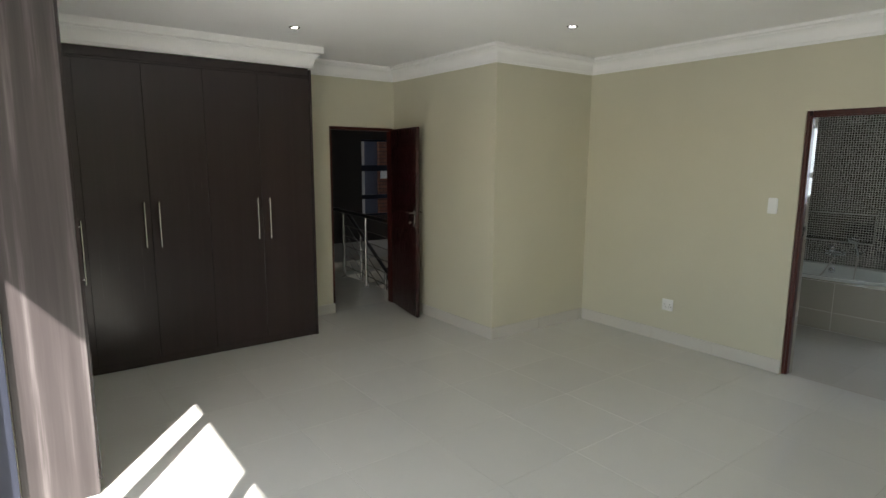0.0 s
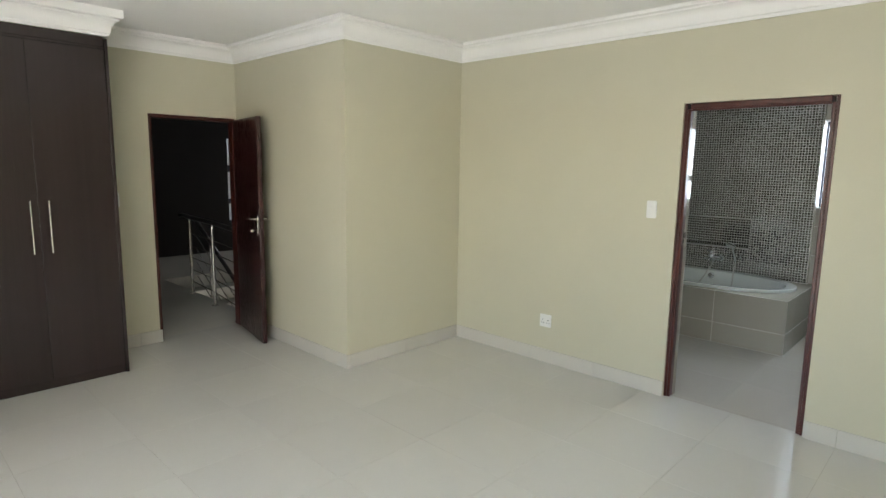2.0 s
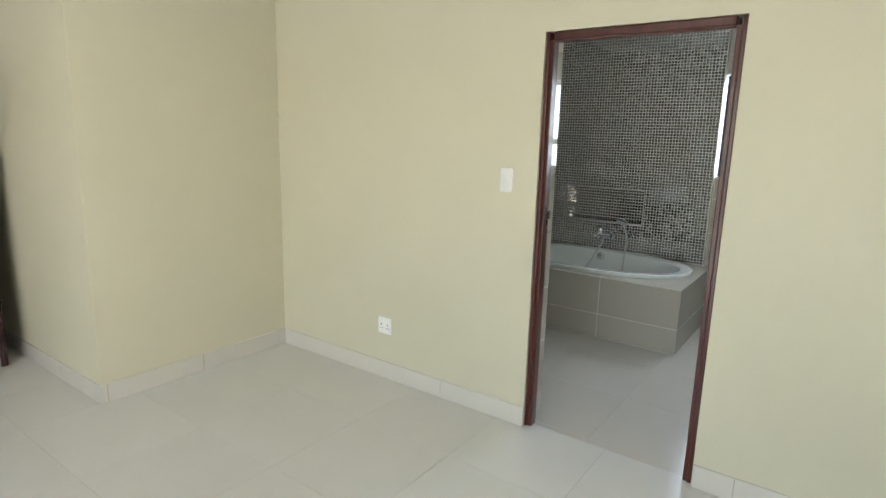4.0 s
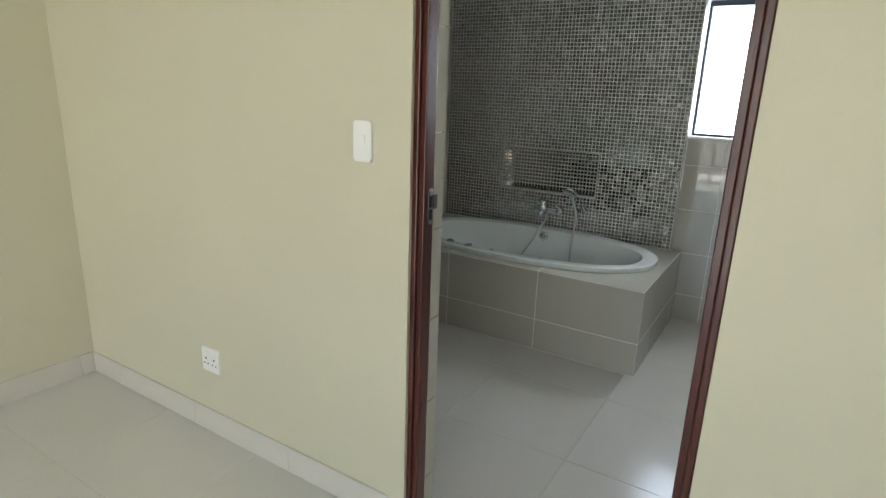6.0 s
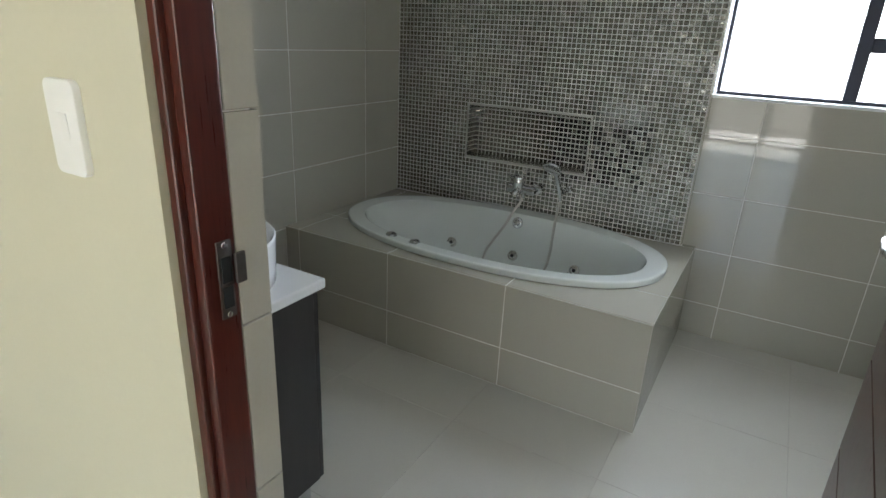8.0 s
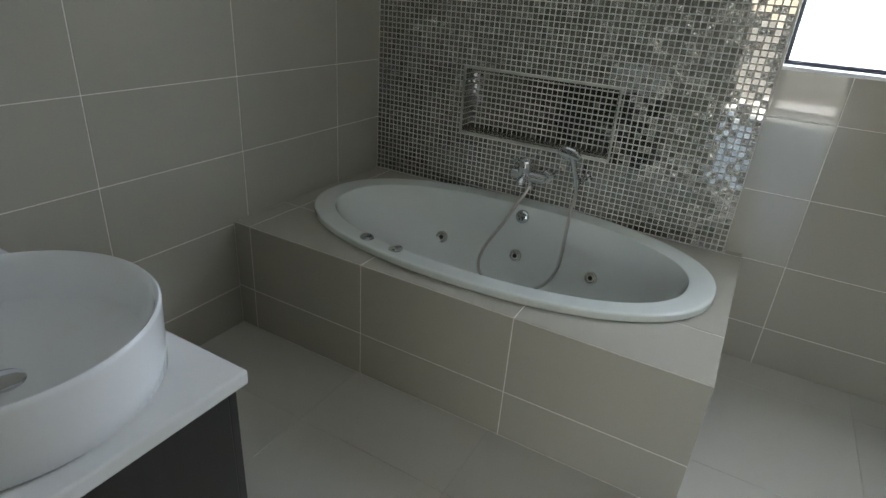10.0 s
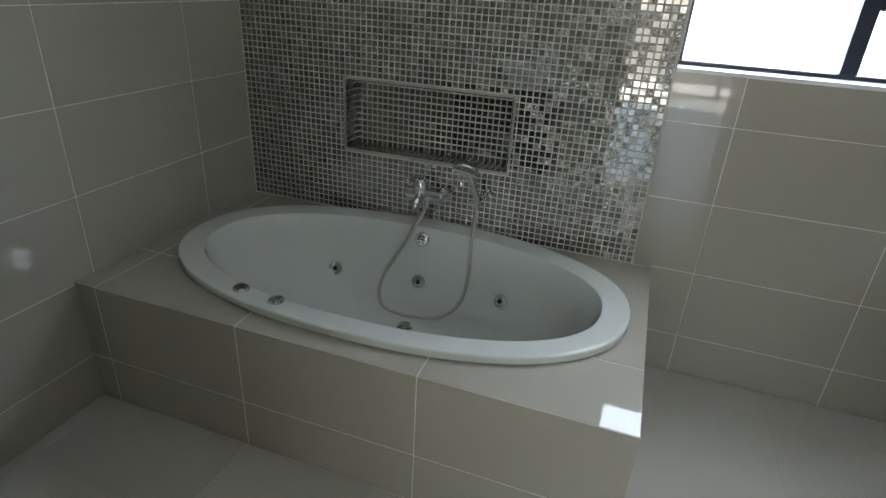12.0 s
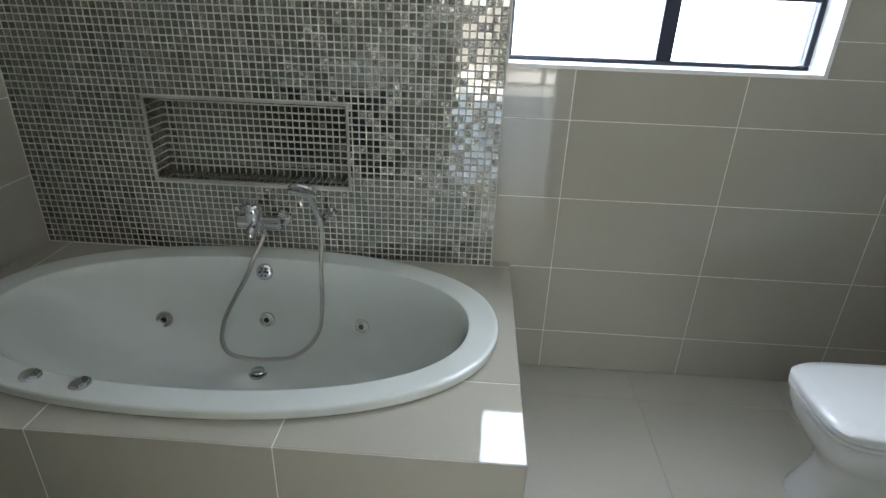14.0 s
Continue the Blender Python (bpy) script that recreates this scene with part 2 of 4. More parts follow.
def box(x0, y0, z0, x1, y1, z1, bevel=0.0, bm=None, segs=2):
    own = bmesh.new()
    bmesh.ops.create_cube(own, size=1.0)
    for v in own.verts:
        v.co = Vector(((x0 + x1) / 2 + v.co.x * (x1 - x0), (y0 + y1) / 2 + v.co.y * (y1 - y0), (z0 + z1) / 2 + v.co.z * (z1 - z0)))
    if bevel:
        bmesh.ops.bevel(own, geom=list(own.edges), offset=bevel, segments=segs, profile=0.5, affect="EDGES")
    return merge(bm, own)


def merge(bm, own):
    if bm is None:
        return own
    me = bpy.data.meshes.new("tmp")
    own.to_mesh(me)
    own.free()
    bm.from_mesh(me)
    bpy.data.meshes.remove(me)
    return bm


def rod(points, radius, sides=12, bm=None, cap=True):
    """A round bar along a line of points."""
    own = bmesh.new()
    pts = [Vector(p) for p in points]
    rings = []
    ref = None
    for i, p in enumerate(pts):
        d = (pts[min(i + 1, len(pts) - 1)] - pts[max(i - 1, 0)]).normalized()
        if ref is None:
            ref = Vector((0, 0, 1)) if abs(d.z) < 0.9 else Vector((1, 0, 0))
        a = (ref - d * ref.dot(d)).normalized()
        ref = a
        b = d.cross(a)
        r = radius[i] if isinstance(radius, (list, tuple)) else radius
        rings.append([own.verts.new(p + (a * math.cos(t) + b * math.sin(t)) * r) for t in [2 * math.pi * k / sides for k in range(sides)]])
    for r0, r1 in zip(rings, rings[1:]):
        for k in range(sides):
            own.faces.new((r0[k], r0[(k + 1) % sides], r1[(k + 1) % sides], r1[k]))
    if cap:
        own.faces.new(rings[0])
        own.faces.new(rings[-1])
    return merge(bm, own)


def smooth_line(points, per=8):
    """Catmull-Rom through a few points."""
    pts = [Vector(p) for p in points]
    pts = [pts[0] * 2 - pts[1]] + pts + [pts[-1] * 2 - pts[-2]]
    out = []
    for i in range(1, len(pts) - 2):
        p0, p1, p2, p3 = pts[i - 1:i + 3]
        for k in range(per):
            t = k / per
            out.append(0.5 * (2 * p1 + (p2 - p0) * t + (2 * p0 - 5 * p1 + 4 * p2 - p3) * t * t + (3 * p1 - p0 - 3 * p2 + p3) * t ** 3))
    return out + [pts[-2]]


def lathe(profile, m, sides=32, bm=None, wide=(1.0, 1.0)):
    """Turns (radius, height) pairs round the z axis of the pose m."""
    own = bmesh.new()
    rings = []
    for r, h in profile:
        if r < 1e-5:
            rings.append([own.verts.new(m @ Vector((0, 0, h)))])
        else:
            rings.append([own.verts.new(m @ Vector((r * wide[0] * math.cos(t), r * wide[1] * math.sin(t), h))) for t in [2 * math.pi * k / sides for k in range(sides)]])
    for r0, r1 in zip(rings, rings[1:]):
        for k in range(sides):
            a, b, c, d = r0[k % len(r0)], r0[(k + 1) % len(r0)], r1[(k + 1) % len(r1)], r1[k % len(r1)]
            vs = []
            for v in (a, b, c, d):
                if v not in vs:
                    vs.append(v)
            if len(vs) > 2:
                own.faces.new(vs)
    return merge(bm, own)


def against(p, n):
    n = Vector(n).normalized()
    m = n.to_track_quat("Z", "Y").to_matrix().to_4x4()
    m.translation = Vector(p)
    return m


def loft(rings, bm=None, close_first=False, close_last=False):
    own = bmesh.new()
    vs = [[own.verts.new(p) for p in ring] for ring in rings]
    n = len(vs[0])
    for r0, r1 in zip(vs, vs[1:]):
        for k in range(n):
            own.faces.new((r0[k], r0[(k + 1) % n], r1[(k + 1) % n], r1[k]))
    if close_first:
        own.faces.new(vs[0])
    if close_last:
        own.faces.new(vs[-1])
    return merge(bm, own)


def wall_with_holes(axis, at0, at1, u0, u1, z0, z1, holes):
    """A wall between two planes of one axis, pierced by rectangles (u0, z0, u1, z1)."""
    us = sorted({u0, u1, *[h[0] for h in holes], *[h[2] for h in holes]})
    zs = sorted({z0, z1, *[h[1] for h in holes], *[h[3] for h in holes]})

    def filled(i, j):
        if not (0 <= i < len(us) - 1 and 0 <= j < len(zs) - 1):
            return False
        cu, cz = (us[i] + us[i + 1]) / 2, (zs[j] + zs[j + 1]) / 2
        return not any(h[0] < cu < h[2] and h[1] < cz < h[3] for h in holes)

    bm = bmesh.new()

    def pt(a, u, z):
        return (a, u, z) if axis == "x" else (u, a, z)

    def quad(*ps):
        bm.faces.new([bm.verts.new(p) for p in ps])

    for i in range(len(us) - 1):
        for j in range(len(zs) - 1):
            if not filled(i, j):
                continue
            a, b, c, d = us[i], us[i + 1], zs[j], zs[j + 1]
            for at in (at0, at1):
                quad(pt(at, a, c), pt(at, b, c), pt(at, b, d), pt(at, a, d))
            for di, dj, e in ((-1, 0, ((a, c), (a, d))), (1, 0, ((b, c), (b, d))), (0, -1, ((a, c), (b, c))), (0, 1, ((a, d), (b, d)))):
                if not filled(i + di, j + dj):
                    quad(pt(at0, *e[0]), pt(at1, *e[0]), pt(at1, *e[1]), pt(at0, *e[1]))
    bmesh.ops.remove_doubles(bm, verts=bm.verts, dist=1e-5)
    return bm


TILES = {}


def tile_mesh(w, h, t, mat, edge=0.0012):
    """A tile lying in xy with its face up at z = t."""
    key = (round(w, 3), round(h, 3), round(t, 4), mat.name)
    if key not in TILES:
        a, b, e = w / 2, h / 2, (0.0005 if mat is FLOOR else edge)
        co = []
        for x, y, z in ((a, b, 0), (a, b, t - e), (a - e, b - e, t)):
            co += [(-x, -y, z), (x, -y, z), (x, y, z), (-x, y, z)]
        fs = [(8, 9, 10, 11)]
        for k in range(4):
            n = (k + 1) % 4
            fs += [(k, n, 4 + n, 4 + k), (4 + k, 4 + n, 8 + n, 8 + k)]
        me = bpy.data.meshes.new("tile")
        me.from_pydata(co, [], fs)
        me.materials.append(mat)
        TILES[key] = me
    return TILES[key]


def cut(rect, hole):
    """What is left of a rectangle round a rectangular hole."""
    a, b, c, d = rect
    p, q, r, s = max(a, hole[0]), max(b, hole[1]), min(c, hole[2]), min(d, hole[3])
    if p >= r or q >= s:
        return [rect]
    out = [(a, b, c, q), (a, s, c, d), (a, q, p, s), (r, q, c, s)]
    return [o for o in out if o[2] - o[0] > 0.012 and o[3] - o[1] > 0.012]


def steps(lo, hi, at, pitch):
    """Joint lines between lo and hi, one of which passes through at."""
    k = math.ceil((lo - at) / pitch)
    out = [lo]
    while at + k * pitch < hi - 0.01:
        if at + k * pitch > lo + 0.01:
            out.append(at + k * pitch)
        k += 1
    return out + [hi]


def lay_tiles(parent, name, face, us, vs, mat, thick, joint=0.003, holes=()):
    """Tiles on a face: face(u, v) gives the pose of a tile whose x runs along u and y along v."""
    for u0, u1 in zip(us, us[1:]):
        for v0, v1 in zip(vs, vs[1:]):
            rects = [(u0, v0, u1, v1)]
            for hole in holes:
                rects = [r for q in rects for r in cut(q, hole)]
            for a, b, c, d in rects:
                w, h = c - a - joint, d - b - joint
                if w < 0.01 or h < 0.01:
                    continue
                ob = new(name, tile_mesh(w, h, thick, mat))
                ob.parent = parent
                ob.matrix_parent_inverse = WORLD_OF[parent].inverted()
                ob.matrix_basis = face((a + c) / 2, (b + d) / 2)


def axes(o, x, y, z):
    m = Matrix.Identity(4)
    for i, col in enumerate((x, y, z, o)):
        for r in range(3):
            m[r][i] = col[r]
    return m


def face_up(z):
    return lambda u, v: axes((u, v, z), (1, 0, 0), (0, 1, 0), (0, 0, 1))


def face_west(x):      # looks towards -x; u runs along y
    return lambda u, v: axes((x, u, v), (0, -1, 0), (0, 0, 1), (-1, 0, 0))


def face_east(x):      # looks towards +x
    return lambda u, v: axes((x, u, v), (0, 1, 0), (0, 0, 1), (1, 0, 0))


def face_south(y):     # looks towards -y; u runs along x
    return lambda u, v: axes((u, y, v), (1, 0, 0), (0, 0, 1), (0, -1, 0))


def face_north(y):
    return lambda u, v: axes((u, y, v), (-1, 0, 0), (0, 0, 1), (0, 1, 0))


# ---------------------------------------------------------------- structure
HOLE_D = (1.106, 0.0, 1.985, 2.075)      # bathroom doorway in wall B, as (y, z)
HOLE_L = (2.768, 0.0, 3.566, 2.045)        # landing doorway, as (x, z)
HOLE_W = (-1.0, 0.0, 3.285, 2.30)         # balcony opening, as (y, z)
HOLE_B = (0.582, 1.264, 1.672, 2.135)    # bathroom window, as (y, z)
NICHE = (2.240, 0.800, 2.990, 1.107)     # niche in the mosaic wall, as (y, z)

floor = solid("floor", box(WX - 0.23, SY, -0.20, BX + 0.06, DY + 0.12, -0.0015), FLOORGROUT, "cream polished porcelain floor tiles with thin joints", "floor", "structure")
floor_bath = solid("floor_bathroom", box(BX + 0.06, TY - 0.1, -0.20, EX + 0.2, NY + 0.1, -0.0015), FLOORGROUT, "cream polished porcelain bathroom floor tiles, weaker light put into the colour", "floor", "structure")
wall_west = solid("wall_west", wall_with_holes("x", WX - 0.23, WX, SY, DY, 0, H, [HOLE_W]), PAINT, "beige painted wall with the balcony opening", "wall", "structure")
wall_south = solid("wall_south", box(WX - 0.23, SY - 0.2, 0, BX, SY, H), PAINT, "beige painted wall", "wall", "structure")
wall_east = solid("wall_east", wall_with_holes("x", BX, BI - 0.009, SY, CY + 0.3, 0, H, [HOLE_D]), PAINT, "beige painted wall with the bathroom doorway", "wall", "structure")
wall_corner = solid("wall_corner", box(CX, CY, 0, BX, DY + 0.0, H), PAINT, "beige painted wall corner standing into the room", "wall", "structure")
wall_north = solid("wall_north", wall_with_holes("y", DY, DY + 0.115, WX, CX, 0, H, [HOLE_L]), PAINT, "beige painted wall with the landing doorway", "wall", "structure")
ceiling = solid("ceiling", box(WX - 0.23, SY, H, BX, DY, H + 0.15), CEIL, "white painted plasterboard ceiling", "ceiling", "structure")
ceiling_bath = solid("ceiling_bathroom", box(BX, TY - 0.1, H, EX + 0.2, NY + 0.2, H + 0.15), CEIL, "white painted bathroom ceiling", "ceiling", "structure")

# bathroom shell: the faces carry the pale grout under the tiles
wall_window = solid("wall_window", wall_with_holes("x", EX + 0.0012, EX + 0.24, TY - 0.1, NY, 0, H, [HOLE_B, (NICHE[0] - 0.02, NICHE[1] - 0.02, NICHE[2] + 0.02, NICHE[3] + 0.02)]), GROUT, "taupe tiled bathroom wall below a window", "wall", "structure")
wall_bath_north = solid("wall_bathroom_north", box(BI, NY + 0.0012, 0, EX + 0.24, NY + 0.12, H), GROUT, "taupe polished tiled bathroom wall", "wall", "structure")
wall_bath_south = solid("wall_bathroom_south", box(BI, TY - 0.12, 0, EX, TY - 0.0012, H), GROUT, "taupe polished tiled bathroom wall", "wall", "structure")
wall_bath_west = solid("wall_bathroom_west", wall_with_holes("x", BI - 0.009, BI - 0.0012, TY, NY, 0, H, [HOLE_D]), GROUT, "taupe tiled bathroom side of the doorway wall", "wall", "structure")


def cornice(name, runs, base, out=1.0):
    """A stepped ogee moulding in the angle of wall and ceiling, along corner points; the room lies to the left of the way."""
    prof = [(0.0, base), (0.012, base), (0.016, base + 0.018), (0.024, base + 0.022), (0.028, base + 0.045), (0.040, base + 0.075),
            (0.062, base + 0.098), (0.084, base + 0.108), (0.088, base + 0.118), (0.112, base + 0.124), (0.118, base + 0.134), (0.118, H - 0.002), (0.0, H - 0.002)]
    bm = bmesh.new()
    rings = []
    for i, p in enumerate(runs):
        p = Vector((*p, 0))
        d0 = (p - Vector((*runs[i - 1], 0))).normalized() if i else None
        d1 = (Vector((*runs[i + 1], 0)) - p).normalized() if i + 1 < len(runs) else None
        n0 = Vector((-d0.y, d0.x, 0)) if d0 else None
        n1 = Vector((-d1.y, d1.x, 0)) if d1 else None
        if n0 and n1 and n0.dot(n1) < 0.99:
            m = n0 + n1
        else:
            m = n0 or n1
        rings.append([bm.verts.new(p + m * o * out + Vector((0, 0, z))) for o, z in prof])
    n = len(prof)
    for r0, r1 in zip(rings, rings[1:]):
        for k in range(n):
            bm.faces.new((r0[k], r0[(k + 1) % n], r1[(k + 1) % n], r1[k]))
    bm.faces.new(rings[0])
    bm.faces.new(rings[-1])
    return solid(name, bm, CORNICE, "white moulded plaster cornice under the ceiling", "cornice", "structure", smooth=35)


WF = 5.15            # front of the long wardrobe
WE = 2.315           # its free end
NF = 0.290           # front of the short wardrobe
NE = 3.30            # its free end
cornice("trim_cornice", [(BX, SY), (BX, CY), (CX, CY), (CX, DY), (WE, DY)], 2.552)
cornice("trim_cornice_wardrobe", [(WE, DY - 0.02), (WE, WF), (NF, WF), (NF, NE), (WX, NE)], 2.515, 0.78)

# window frames, bathroom
FXB = EX + 0.105


def bar(x0, y0, z0, x1, y1, z1, name, parent, mat=ALU, bevel=0.004):
    return part(name, box(x0, y0, z0, x1, y1, z1, bevel), mat, parent)


window_1 = thing("window_1", EX, 1.12, 1.285, "dark bronze aluminium window with three clear panes", "window", kind="structure")
y0, z0, y1, z1 = HOLE_B
part("reveal", wall_with_holes("x", EX + 0.002, EX + 0.105, y0 - 0.0, y1 + 0.0, z0, z1, [(y0 + 0.012, z0 + 0.012, y1 - 0.004, z1 - 0.012)]), REVEAL, window_1, "white plastered window reveal")
ya, yb, za, zb = y0 + 0.012, y1 - 0.004, z0 + 0.012, z1 - 0.012
for nm, r in (("frame_bottom", (ya, za, yb, za + 0.016)), ("frame_top", (ya, zb - 0.035, yb, zb)), ("frame_jamb", (ya, za + 0.016, ya + 0.022, zb - 0.035)),
              ("frame_jamb", (yb - 0.016, za + 0.016, yb, zb - 0.035)), ("mullion", (1.080, za + 0.016, 1.136, zb - 0.035)), ("transom", (ya + 0.022, 1.500, 1.080, 1.563))):
    bar(FXB, r[0], r[1], FXB + 0.05, r[2], r[3], nm, window_1)
for r in ((1.136, za + 0.016, yb - 0.016, zb - 0.035), (ya + 0.022, za + 0.016, 1.080, 1.500), (ya + 0.022, 1.563, 1.080, zb - 0.035)):
    pane = part("pane", box(FXB + 0.022, r[0], r[1], FXB + 0.028, r[2], r[3]), GLASS, window_1)
    pane.visible_shadow = False

# balcony door frame
window_2 = thing("window_2", WX - 0.14, 0.9, 0, "dark aluminium sliding balcony door frame", "sliding door", kind="structure")
for yy in (3.25, 2.43, 1.56, 0.69, -0.18, -0.97):
    bar(WX - 0.17, yy - 0.03, 0.03, WX - 0.10, yy + 0.03, 2.26, "mullion", window_2)
# Dark strip laid over the reveal in place of its shade.
bar(WX - 0.17, 3.255, 0.03, WX - 0.001, 3.2845, 2.29, "frame_jamb", window_2)
# Panel added out of view to keep the sun off that reveal.
bar(WX - 0.228, 3.065, 0.03, WX - 0.172, 3.283, 2.26, "side_panel", window_2)
bar(WX - 0.17, -1.0, 2.26, WX - 0.10, 3.285, 2.30, "frame_top", window_2)
bar(WX - 0.17, -1.0, -0.004, WX - 0.10, 3.285, 0.03, "frame_bottom", window_2)

# outside the balcony
solid("balcony_slab", box(WX - 1.75, -3.0, -0.22, WX - 0.232, 6.0, -0.03), CONCRETE, "grey concrete balcony floor", "balcony", "structure")
solid("balcony_roof", box(-1.19, -3.2, 2.60, WX - 0.232, 7.0, 2.80), CONCRETE, "concrete balcony roof slab", "roof", "structure")
solid("ground", box(-300, -300, -3.4, 300, 300, -3.1), EARTH, "dark open ground around the house", "ground", "structure")

# ---------------------------------------------------------------- bathroom door
door_1 = thing("door_1", 4.90, 1.55, 0, "varnished red meranti door frame with an open leaf", "door", kind="structure")
FX0, FX1 = BX + 0.010, BX + 0.072
for y_a, y_b, y_c in ((1.945, 1.965, 1.984), (1.148, 1.127, 1.107)):
    bm = box(FX0, min(y_b, y_c), 0.004, FX1, max(y_b, y_c), 2.074, 0.004)
    box(FX0 + 0.009, min(y_a, y_b), 0.004, FX1, max(y_a, y_b), 2.038, 0.003, bm)
    part("frame_jamb", bm, MERANTI, door_1)
bm = box(FX0, 1.148, 2.036, FX1, 1.945, 2.074, 0.005)
box(FX0, 1.148, 2.024, FX0 + 0.022, 1.945, 2.037, 0.005, bm)
part("frame_head", bm, MERANTI, door_1)
hinge = part("hinge", box(FX1 - 0.036, 1.1475, 1.70, FX1 - 0.004, 1.1500, 1.80, 0.001), HINGE, door_1, "varnished-over hinge plate")
for zc in (1.715, 1.785):
    part("screw", lathe([(0.0, 0.0012), (0.0035, 0.0006), (0.004, 0.0)], against((FX1 - 0.020, 1.1500, zc), (0, 1, 0)), 10), STEEL, hinge)


def lever_handle(parent, m, side):
    """Lever on a long back plate; m places the plate with its back on z = 0, y up, the lever running to +x times side."""
    bm = bmesh.new()
    box(-0.021, -0.11, 0, 0.021, 0.075, 0.007, 0.003, bm)
    bm2 = rod([(0, 0.04, 0.005), (0, 0.04, 0.045)], [0.011, 0.009], 14)
    lev = rod(smooth_line([(0, 0.04, 0.045), (side * 0.02, 0.041, 0.056), (side * 0.06, 0.042, 0.057), (side * 0.115, 0.038, 0.055), (side * 0.122, 0.037, 0.046)], 6), [0.009] * 20 + [0.0085] * 5, 12)
    plate = bm
    for b_, nm in ((plate, "handle_plate"), (bm2, "handle_neck"), (lev, "handle_lever")):
        b_.transform(m)
        part(nm, b_, STEEL, parent, "satin steel", smooth=40)
    cyl = rod([(0, -0.06, 0.004), (0, -0.06, 0.013)], 0.008, 14)
    cyl.transform(m)
    part("lock_cylinder", cyl, STEEL, parent, smooth=40)


def door_leaf(parent, hinge, angle, width, height, mat):
    """A leaf of boards between grooves, from the hinge along the angle (degrees from +x); its thickness lies to its left."""
    m = Matrix.Translation((hinge[0], hinge[1], 0)) @ Matrix.Rotation(radians(angle), 4, "Z")
    bm = box(0, 0.004, 0.008, width, 0.036, height, 0.002)
    bm.transform(m)
    leaf = part("leaf", bm, mat, parent, "varnished red meranti boards")
    edges = [0.008 + (height - 0.008) * k / 9 for k in range(10)]
    for a, b in zip(edges, edges[1:]):
        for f0, f1 in ((0.0, 0.0045), (0.0355, 0.040)):
            bm = box(0.002, f0, a + 0.0025, width - 0.002, f1, b - 0.0025, 0.0015, segs=1)
            bm.transform(m)
            part("board", bm, mat, leaf)
    return leaf, m


leaf1, lm = door_leaf(door_1, (5.010, 1.108), -4.4, 0.795, 2.03, MERANTI)
lever_handle(leaf1, lm @ axes((0.742, 0.040, 1.135), (0.85, 0, 0), (0, 0, 0.85), (0, 0.85, 0)), -1)
LATCH_SHADE = mottled("painted_latch_shade", (0.003, 0.003, 0.003), 0.95, 0.1, 20, 100, 0.0)
OLDSTEEL = mottled("worn_steel", (0.13, 0.115, 0.105), 0.42, 0.15, 40, 250, 0.1, metal=0.9)
strike = part("strike_plate", box(4.915, 1.9425, 1.111, 4.9385, 1.9455, 1.223, 0.001), OLDSTEEL, door_1, "worn steel strike plate", smooth=40)
# Black boxes on the plate stand in for shade inside the latch holes.
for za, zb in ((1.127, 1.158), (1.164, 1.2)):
    part("latch_hole", box(4.919, 1.9412, za, 4.9345, 1.9424, zb), LATCH_SHADE, strike)
for zc in (1.1165, 1.2165):
    part("screw", lathe([(0.0, 0.001), (0.004, 0.0006), (0.0045, 0.0)], against((4.927, 1.9425, zc), (0, -1, 0)), 10), STEEL, strike)
part("strike_lip", box(4.9402, 1.9375, 1.158, 4.957, 1.9430, 1.202, 0.0015), OLDSTEEL, strike)

# ---------------------------------------------------------------- landing door
door_2 = thing("door_2", 3.15, DY, 0, "dark red meranti landing door standing open", "door", kind="structure")
for a, b in ((HOLE_L[0] + 0.001, HOLE_L[0] + 0.032), (HOLE_L[2] - 0.032, HOLE_L[2] - 0.001)):
    part("frame_jamb", box(a, DY + 0.012, 0.003, b, DY + 0.10, 2.044, 0.004), MERANTI, door_2)
part("frame_head", box(HOLE_L[0] + 0.032, DY + 0.012, 2.010, HOLE_L[2] - 0.032, DY + 0.10, 2.044, 0.004), MERANTI, door_2)
leaf2, lm2 = door_leaf(door_2, (3.535, DY + 0.004), -101.2, 0.735, 2.03, DOORWOOD)
lever_handle(leaf2, lm2 @ axes((0.677, 0.0, 1.10), (-1, 0, 0), (0, 0, 1), (0, -1, 0)), 1)
lever_handle(leaf2, lm2 @ axes((0.677, 0.040, 1.10), (1, 0, 0), (0, 0, 1), (0, 1, 0)), -1)


key = part("key", merge(rod([(0.677, -0.0105, 1.04), (0.677, -0.036, 1.04)], 0.0035, 10), box(0.675, -0.058, 1.024, 0.679, -0.034, 1.050, 0.0015)), STEEL, leaf2, "small steel door key")
key.data.transform(lm2)

# ---------------------------------------------------------------- wardrobes
def bar_handle(parent, p0, p1, out):
    """A slim bar on two posts; out points away from the door."""
    p0, p1, out = Vector(p0), Vector(p1), Vector(out)
    bm = rod([p0 + out * 0.042, p1 + out * 0.042], 0.0058, 12)
    for k in (0.09, 0.91):
        q = p0.lerp(p1, k)
        rod([q - out * 0.0005, q + out * 0.042], 0.0045, 10, bm)
    part("handle", bm, STEEL, parent, "slim brushed steel bar handle", smooth=40)


wardrobe = thing("wardrobe", 1.3, 5.45, 0, "dark wenge built-in wardrobe with slim steel bar handles", "wardrobe", "built-in wardrobes")
part("body", box(WX + 0.002, WF + 0.022, 0.0, WE - 0.024, DY - 0.003, 2.512), WENGE, wardrobe)
part("side_panel", box(WE - 0.022, WF - 0.002, 0.0, WE, DY - 0.003, 2.500, 0.002), WENGE, wardrobe)
part("fascia", box(NF + 0.003, WF + 0.008, 2.445, WE - 0.024, WF + 0.021, 2.513, 0.002), WENGE, wardrobe)
